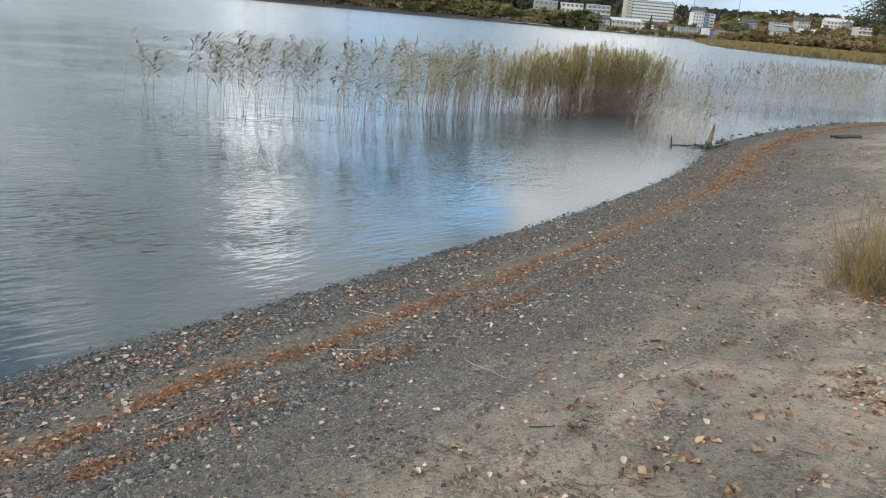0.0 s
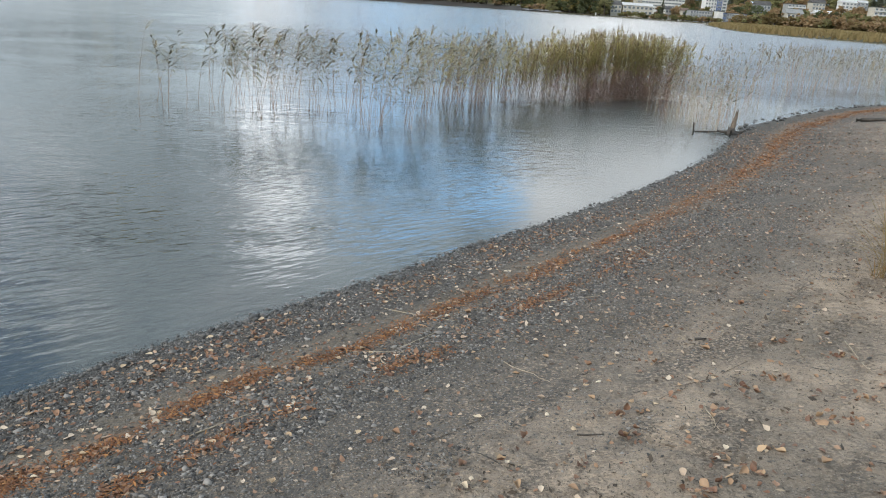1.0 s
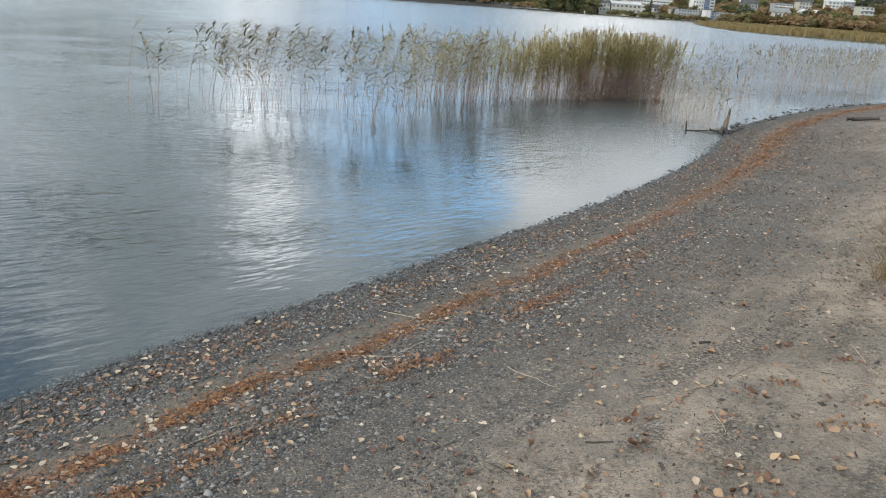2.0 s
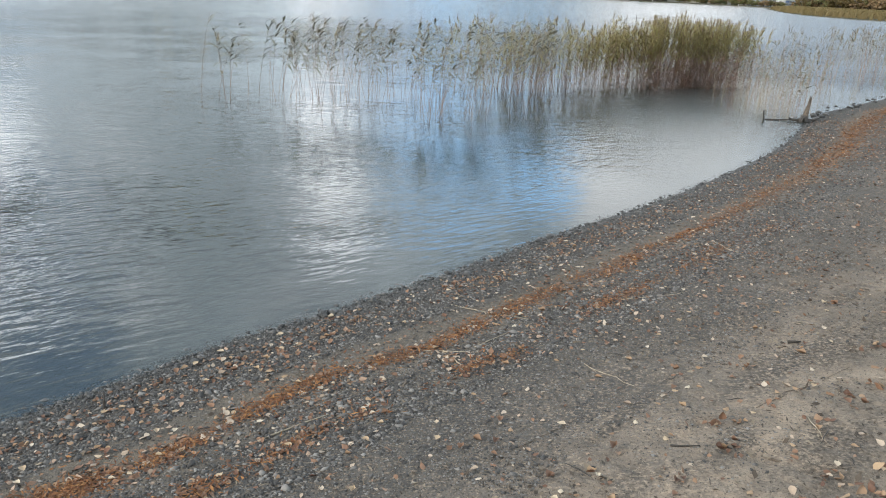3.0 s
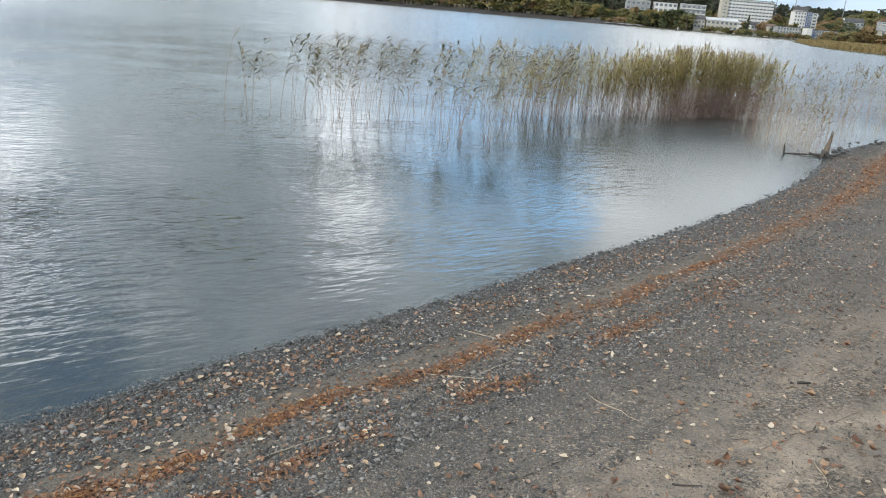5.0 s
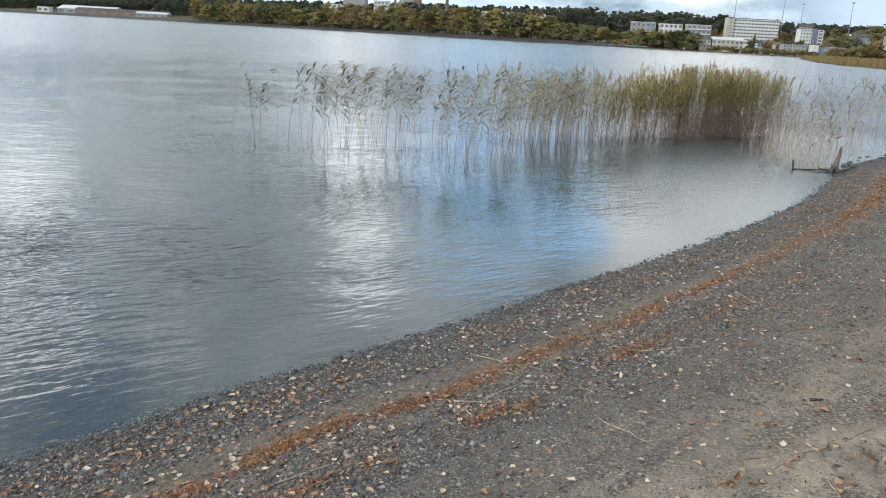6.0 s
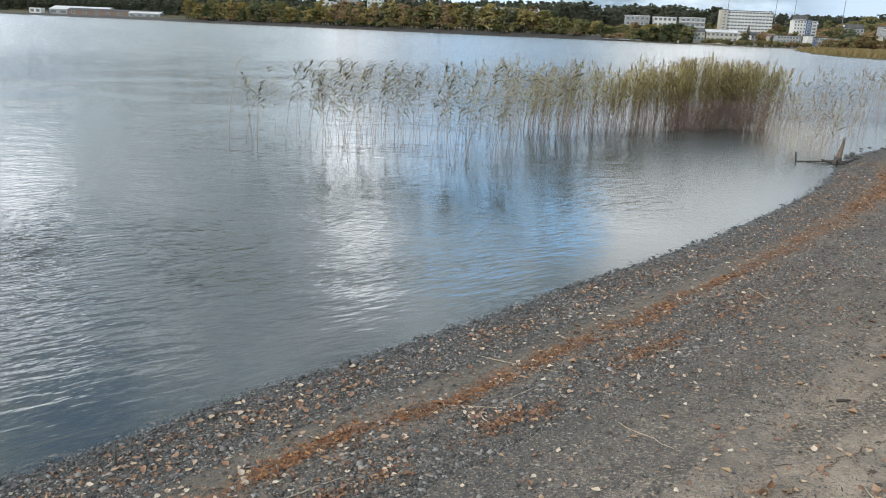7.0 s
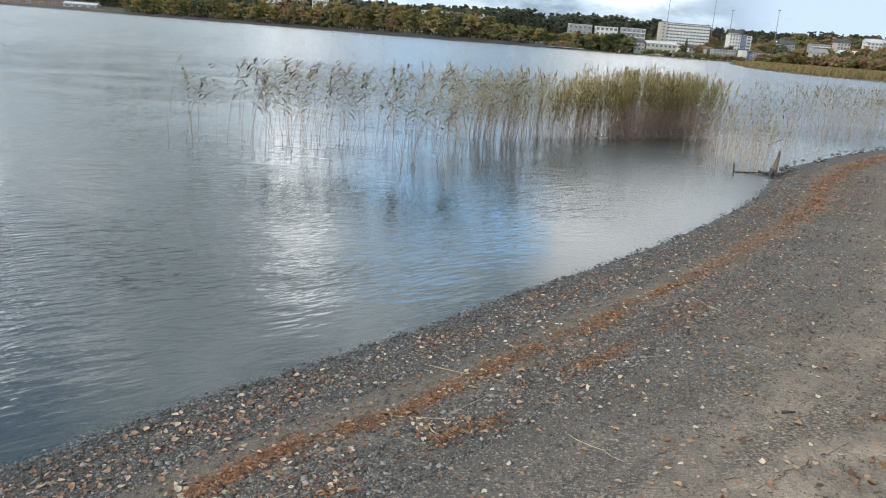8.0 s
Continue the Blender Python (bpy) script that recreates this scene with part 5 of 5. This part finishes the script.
def build_far_woods():
    """The wooded ridge behind, too far to count."""
    rng = np.random.default_rng(9)
    lib = [tree_meshes("spruce" if k % 2 else "pine", M_HAZED_NEEDLE, np.random.default_rng(k + 50))[1] for k in range(4)]
    packs = []
    for me in lib:
        v = np.empty(3 * len(me.vertices), np.float32)
        me.vertices.foreach_get("co", v)
        v = v.reshape(-1, 3)
        f = np.arange(len(v)).reshape(-1, 4)[::2]
        q = v[f.ravel()]
        packs.append(np.concatenate([(q.reshape(-1, 4, 3) - q.reshape(-1, 4, 3).mean(1, keepdims=True)) * 1.9 + q.reshape(-1, 4, 3).mean(1, keepdims=True)]).reshape(-1, 3))
    V = []
    for _ in range(2700):
        x = rng.uniform(-1050, 400)
        d = np.interp(x, [-1050, -640, -300, 0, 150, 400], [1200, 1060, 890, 715, 700, 640]) + 150 * rng.random() ** 1.3
        h = rng.uniform(1.5, 2.2) * float(np.interp(x, [120, 175], [1.0, 0.62]))
        v = packs[int(rng.integers(4))] * (h * 1.5, h * 1.5, h)
        V.append(v + (x * K, d * K, 0))
        V[-1][:, 2] += float(ground_z(x * K, d * K))
    V = np.concatenate(V)
    thing("far_woods", "dark conifer woods on the ridge across the lake", "woods", kind="stuff", data=mesh_of("far_woods", V, np.arange(len(V)).reshape(-1, 4), M_HAZED_NEEDLE))


def build_meadow():
    """Reed meadow on the flat point across the bay."""
    rng = np.random.default_rng(15)
    x, y = rng.uniform(58 * K, 330 * K, 90000), rng.uniform(60 * K, 480 * K, 90000)
    d2 = -side_of(FAR, x, y)
    keep = (d2 > 1) & (d2 < 75) & (y < np.interp(x, [0, 165 * K, 200 * K, 330 * K], [470 * K, 470 * K, 425 * K, 390 * K]))
    x, y = x[keep], y[keep]
    n = len(x)
    z, h, a = ground_z(x, y), rng.uniform(0.9, 1.9, n), rng.uniform(0, 3.14, n)
    w = np.stack([np.cos(a), np.sin(a), 0 * a], 1) * rng.uniform(0.2, 0.6, n)[:, None]
    c = np.stack([x, y, z - 0.1], 1)
    tip = c + np.stack([rng.normal(0, 0.25, n), rng.normal(0, 0.25, n), h], 1)
    v = np.stack([c - w, c + w, tip + w * 0.3, tip - w * 0.3], 1).reshape(-1, 3)
    thing("reed_meadow", "wide golden-brown reed meadow on the low point across the bay", "reeds", kind="stuff", data=mesh_of("reed_meadow", v, np.arange(4 * n).reshape(-1, 4), M_MEADOW))


def window_mesh(w, h, frame):
    """The frame and the pane of a window."""
    sh, t = Shape(), 0.14
    for x0, x1, z0, z1 in ((-w / 2 - t, -w / 2, -h / 2 - t, h / 2 + t), (w / 2, w / 2 + t, -h / 2 - t, h / 2 + t), (-w / 2, w / 2, h / 2, h / 2 + t), (-w / 2, w / 2, -h / 2 - t, -h / 2)):
        sh.box(x0, x1, -0.16, 0.0, z0, z1)
    return sh.mesh("window", frame), Shape().box(-w / 2, w / 2, -0.08, 0.0, -h / 2, h / 2).mesh("pane", M_GLASS)


WINDOWS = {}
HOUSES = []


def building(name, label, x0, x1, d, z0, z1, floors, cols, wall, deep=12.0, roof="flat", roof_mat=None, fill=0.6, tall=0.5, balconies=False, frame=None, turn=0.0, category="house"):
    """A far building with walls, roof, and windows floor by floor on its lake front; measures on the unscaled plan."""
    w, front, zt = (x1 - x0) * K, d * K, far_z(z1)
    cx = (x0 + x1) / 2 * K
    base = min(float(ground_z(cx - w / 2, front)), float(ground_z(cx + w / 2, front + deep)), far_z(z0)) - 0.5
    ob = thing(name, label, category, at=(cx, front, base), turn=turn)
    HOUSES.append((cx, w, front, z0))
    h = zt - base
    part("wall", Shape().box(-w / 2, w / 2, 0, deep, 0, h).mesh("wall", wall), ob)
    rm = roof_mat or M_SLATE
    if roof == "flat":
        r = Shape().box(-w / 2 - 0.3, w / 2 + 0.3, -0.3, deep + 0.3, h, h + 0.45)
    else:
        e, g = 0.6, 0.22 * min(w, deep) if roof == "gable" else 0.12 * min(w, deep)
        r = Shape().add([(-w / 2 - e, -e, h), (w / 2 + e, -e, h), (w / 2 + e, deep + e, h), (-w / 2 - e, deep + e, h), (-w / 2 - e, deep / 2, h + g + 1), (w / 2 + e, deep / 2, h + g + 1)],
                        [(0, 1, 5, 4), (2, 3, 4, 5), (0, 4, 3), (1, 2, 5), (0, 3, 2, 1)])
    part("roof", r.mesh("roof", rm), ob)
    z_lo = max(far_z(z0) - base, 0.5)
    step, pitch = (h - z_lo) / max(floors, 1), w / max(cols, 1)
    for f in range(floors):
        for c in range(cols):
            key = (round(pitch * fill, 1), round(step * tall, 1), (frame or M_WHITE).name)
            if key not in WINDOWS:
                WINDOWS[key] = window_mesh(key[0], key[1], frame or M_WHITE)
            q = part("window", WINDOWS[key][0], ob)
            q.location = (-w / 2 + pitch * (c + 0.5), -0.02, z_lo + step * (f + 0.52))
            part("pane", WINDOWS[key][1], q)
        if balconies:
            b = part("balcony", Shape().box(-w / 2 + 0.2, w / 2 - 0.2, -1.3, -0.17, 0, 0.9).mesh("balcony", frame or M_WHITE), ob)
            b.location = (0, 0, z_lo + step * f)
    return ob


def mast(x, d, z1):
    """A tall floodlight mast."""
    X, Y, Z = on_ground(x * K, d * K)
    ob = thing("light_mast", "tall thin steel floodlight mast on the ridge", "mast", "light masts", at=(X, Y, Z))
    h = far_z(z1) - Z
    part("pole", Shape().tube([(0, 0, -0.5), (0, 0, h)], [0.45, 0.22], 6).mesh("pole", M_STEEL), ob)
    part("lamp_head", Shape().box(-1.2, 1.2, -0.3, 0.3, h, h + 1.1).mesh("lamp_head", M_STEEL), ob)


def build_far_houses():
    B = building
    B("warehouse", "long low warehouse with a bright metal roof across the lake", -646, -567, 1000, 3, 9.5, 1, 6, M_GREY, 40, "low", M_TIN, category="warehouse")
    B("storage_shed", "long brown storage shed across the lake", -605, -480, 975, 3, 9.0, 1, 8, M_BRICK, 20, "low", M_SLATE, 0.3, category="shed")
    B("hut", "small white hut by the far shore", -667, -651, 990, 3, 10, 1, 2, M_WHITE, 12, "flat", category="shed")
    B("storage_shed", "low shed with a pale roof across the lake", -515, -474, 960, 3, 8, 1, 4, M_GREY, 16, "low", M_TIN, category="shed")
    B("mill_tower", "tall blue-grey windowless mill tower behind the trees", -235, -210, 900, 3, 46, 0, 0, M_GREY, 20, category="tower")
    B("mill_tower", "tall blue-grey mill tower with a brown stair shaft", -171, -155, 900, 3, 46, 0, 0, M_GREY, 20, category="tower")
    B("stair_shaft", "brown brick stair shaft beside a grey mill tower", -154.5, -148, 899, 3, 44, 0, 0, M_BRICK, 18, category="tower")
    B("apartment_block", "white apartment block with balconies behind the birches", -172, -158, 775, 3, 30, 8, 4, M_WHITE, 14, balconies=True, category="apartment block")
    B("apartment_block", "white apartment block behind the birches", -228, -211, 800, 5, 26, 6, 4, M_WHITE, 14, category="apartment block")
    B("apartment_block", "pale apartment block standing behind autumn trees", -200, -176, 790, 5, 19, 5, 6, M_WHITE, 14, category="apartment block")
    B("apartment_block", "long pale apartment block above the treetops", -63, -25, 720, 10, 24, 4, 10, M_WHITE, 14, category="apartment block")
    B("apartment_block", "pale apartment block above the treetops", -110, -72, 740, 8, 22, 4, 9, M_CREAM, 14, category="apartment block")
    B("apartment_block", "white apartment block above rusty trees", -15, 1, 700, 8, 24, 4, 4, M_WHITE, 14, category="apartment block")
    for x, r in ((-104.5, 1.5), (-156, 1.1)):
        X, Y, Z = on_ground(x * K, 800 * K)
        ob = thing("chimney", "tall brown factory chimney behind the trees", "chimney", at=(X, Y, Z), data=Shape().tube([(0, 0, -1), (0, 0, far_z(47) - Z)], [r * 1.5, r * 1.2], 10).mesh("chimney", M_BRICK))
    B("house", "grey terraced house on the slope across the lake", 60, 78, 640, 12, 19.5, 2, 5, M_GREY, 12, "flat", M_TIN)
    B("house", "white terraced house on the slope across the lake", 81, 98, 640, 12, 19.5, 2, 5, M_WHITE, 12, "flat")
    B("house", "grey and white terraced house on the slope", 98.5, 116, 622, 9, 19, 3, 5, M_GREY, 12, "flat", M_TIN, balconies=True)
    B("house", "low cream house near the far shore", 100, 107.5, 572, 3, 8.7, 2, 3, M_CREAM, 10, "low", M_SLATE)
    B("house", "long low cream building near the far shore", 108.5, 129, 572, 3, 9, 2, 7, M_CREAM, 12, "low", M_TIN)
    B("hotel", "long white eight-storey hotel with ribbon windows", 131, 163, 620, 7, 25, 8, 13, M_WHITE, 14, fill=0.84, tall=0.42, category="hotel")
    B("stair_tower", "cream stair tower at the end of a hotel", 126.3, 130.9, 619, 7, 25.5, 8, 1, M_CREAM, 14, fill=0.35, tall=0.35, category="tower")
    B("house", "small white gabled house near the shore", 135, 139.3, 560, 2.5, 7.8, 2, 2, M_WHITE, 8, "gable", M_SLATE)
    B("house", "narrow cream gabled house near the shore", 142.3, 146.5, 545, 2.2, 7.6, 2, 1, M_CREAM, 8, "gable", M_BRICK)
    B("apartment_block", "white six-storey apartment tower with dark windows", 161, 168.6, 560, 6, 18.5, 6, 4, M_WHITE, 12, fill=0.5, tall=0.5, category="apartment block")
    B("apartment_block", "dark blue middle section of an apartment tower", 168.7, 172, 559.6, 6, 18.8, 6, 1, M_BLUE, 12, category="apartment block")
    B("apartment_block", "white balcony wing of an apartment tower", 172.1, 175.6, 560, 6, 18.2, 6, 1, M_WHITE, 12, balconies=True, category="apartment block")
    B("apartment_block", "low grey-green block with large windows near the shore", 144, 158.3, 531, 2, 8, 3, 8, M_GREY, 12, fill=0.7, tall=0.6, category="apartment block")
    B("annex", "plain white stair annex between low blocks", 158.6, 161.6, 520, 1.5, 8.3, 0, 0, M_WHITE, 12, category="house")
    B("annex", "small blue annex beside a white stair tower", 161.7, 164, 520.5, 1.5, 7.5, 2, 1, M_BLUE, 10, category="house")
    B("apartment_block", "low grey block with rows of windows by the meadow", 164.2, 177, 521, 1.5, 7.6, 3, 8, M_GREY, 12, fill=0.7, tall=0.6, category="apartment block")
    B("house", "grey house with white gable on the slope", 185, 194, 530, 8, 14.2, 2, 4, M_GREY, 10, "gable", M_SLATE)
    B("house", "pale bungalow with a broad roof on the slope", 182, 191, 470, 6.5, 9.4, 1, 4, M_CREAM, 10, "gable", M_GREY)
    B("house", "cream house with a wide pale roof above the meadow", 198, 209, 468, 6.5, 10.2, 1, 5, M_CREAM, 12, "low", M_TIN)
    B("house", "grey terraced house with dark windows on the slope", 195, 206, 505, 11, 15.2, 2, 5, M_GREY, 10, "flat", balconies=True)
    B("house", "white house high on the hill", 252, 262, 560, 16, 20, 2, 4, M_WHITE, 10, "gable", M_TIN)
    B("house", "long grey house high on the hill", 268, 284, 590, 17, 21.5, 2, 6, M_GREY, 10, "low", M_TIN)
    B("house", "cream house with stepped balconies on the slope", 236, 244, 482, 9, 16, 3, 3, M_CREAM, 10, "flat", balconies=True)
    B("house", "cream house with a dark roof on the hillside", 218, 226, 525, 13, 17.5, 2, 4, M_CREAM, 10, "gable", M_SLATE)
    B("house", "white hillside house among autumn trees", 176, 184, 610, 14, 21, 2, 3, M_WHITE, 10, "gable", M_SLATE)
    for x, d, z in ((147.5, 700, 49), (185.5, 700, 50), (200.5, 700, 41), (221.5, 650, 41)):
        mast(x, d, z)


def build_cars():
    rng = np.random.default_rng(2)
    body = Shape().add([(-2.1, -0.85, 0.35), (2.1, -0.85, 0.35), (2.1, 0.85, 0.35), (-2.1, 0.85, 0.35), (-2.1, -0.85, 0.85), (2.1, -0.85, 0.8), (2.1, 0.85, 0.8), (-2.1, 0.85, 0.85)],
                       [(0, 3, 2, 1), (4, 5, 6, 7), (0, 1, 5, 4), (1, 2, 6, 5), (2, 3, 7, 6), (3, 0, 4, 7)]).mesh("body", M_CARS)
    cabin = Shape().add([(-1.7, -0.8, 0.85), (1.0, -0.8, 0.83), (1.0, 0.8, 0.83), (-1.7, 0.8, 0.85), (-1.2, -0.65, 1.45), (0.3, -0.65, 1.45), (0.3, 0.65, 1.45), (-1.2, 0.65, 1.45)],
                        [(4, 5, 6, 7), (0, 1, 5, 4), (1, 2, 6, 5), (2, 3, 7, 6), (3, 0, 4, 7)]).mesh("cabin", M_GLASS)
    wheel = Shape().tube([(0, -0.1, 0), (0, 0.1, 0)], [0.33, 0.33], 10).mesh("wheel", M_TYRE)
    for k in range(13):
        x = 38 + 2.3 * k + rng.uniform(-0.5, 0.5)
        X, Y = x * K, (far_edge(x) + 10.5) * K
        ob = thing("parked_car", "pale parked car by the far waterside", "car", "cars parked on the far shore", at=on_ground(X, Y), turn=float(rng.uniform(-20, 20)))
        part("body", body, ob)
        part("cabin", cabin, ob)
        for a in (-1.3, 1.3):
            for b in (-0.8, 0.8):
                q = part("wheel", wheel, ob)
                q.location = (a, b, 0.33)


def build_markers():
    for x, y, h in ((75.7, 480, 2.2), (123.7, 480, 1.3)):
        ob = thing("lake_marker", "small white floating lake marker with a dark foot", "buoy", "lake markers", at=(x * K, y * K, 0))
        part("float", Shape().tube([(0, 0, -0.4), (0, 0, 0.1), (0, 0, 0.6)], [0.5, 0.7, 0.35], 10).mesh("float", M_SLATE), ob)
        part("post", Shape().tube([(0, 0, 0.6), (0, 0, h * K)], [0.3, 0.3], 8).mesh("post", M_WHITE), ob)


def build_near_pine():
    """A pine on the beach beyond the bend; only its low boughs reach into view."""
    rng = np.random.default_rng(41)
    X, Y, Z = on_ground(18.15, 31.6)
    ob = thing("pine_tree", "dark green pine with drooping boughs beside the beach", "tree", at=(X, Y, Z))
    trunk, crown = Shape(), Shape()
    trunk.tube([(0, 0, -0.4), (0.1, 0, 3), (0, 0.1, 7), (0, 0, 12)], [0.24, 0.2, 0.14, 0.03], 9)
    for k in range(80):
        a, z = rng.uniform(0, 6.283), 3.9 + 7.6 * rng.random() ** 1.4
        reach = rng.uniform(1.2, 3.9) * (1.15 - z / 16)
        tip = Vector((math.cos(a) * reach, math.sin(a) * reach, z + rng.uniform(-0.7, 0.3)))
        trunk.tube([(0, 0, z), tuple(tip * 0.6 + Vector((0, 0, z * 0.4 + 0.1))), tuple(tip)], [0.05, 0.03, 0.012], 5)
        for q in (0.55, 0.8, 1.0):
            p = Vector((0, 0, z)).lerp(tip, q)
            for _ in range(120):
                d = Vector(rng.normal(0, 0.24, 3)) + p
                u = Vector(rng.normal(0, 1, 3)).normalized() * 0.09
                w = u.orthogonal().normalized() * 0.022
                crown.add([d - u - w, d - u + w, d + u + w, d + u - w], [(0, 1, 2, 3)])
    part("trunk", trunk.mesh("trunk", M_BARK, True), ob)
    # shares the needle colour lightened for haze on the far ridge
    part("crown", crown.mesh("crown", M_HAZED_NEEDLE), ob)


build_meadow()
build_far_woods()
build_far_houses()
build_far_trees()
build_garden_trees()
build_joined()
build_cars()
build_markers()
build_near_pine()
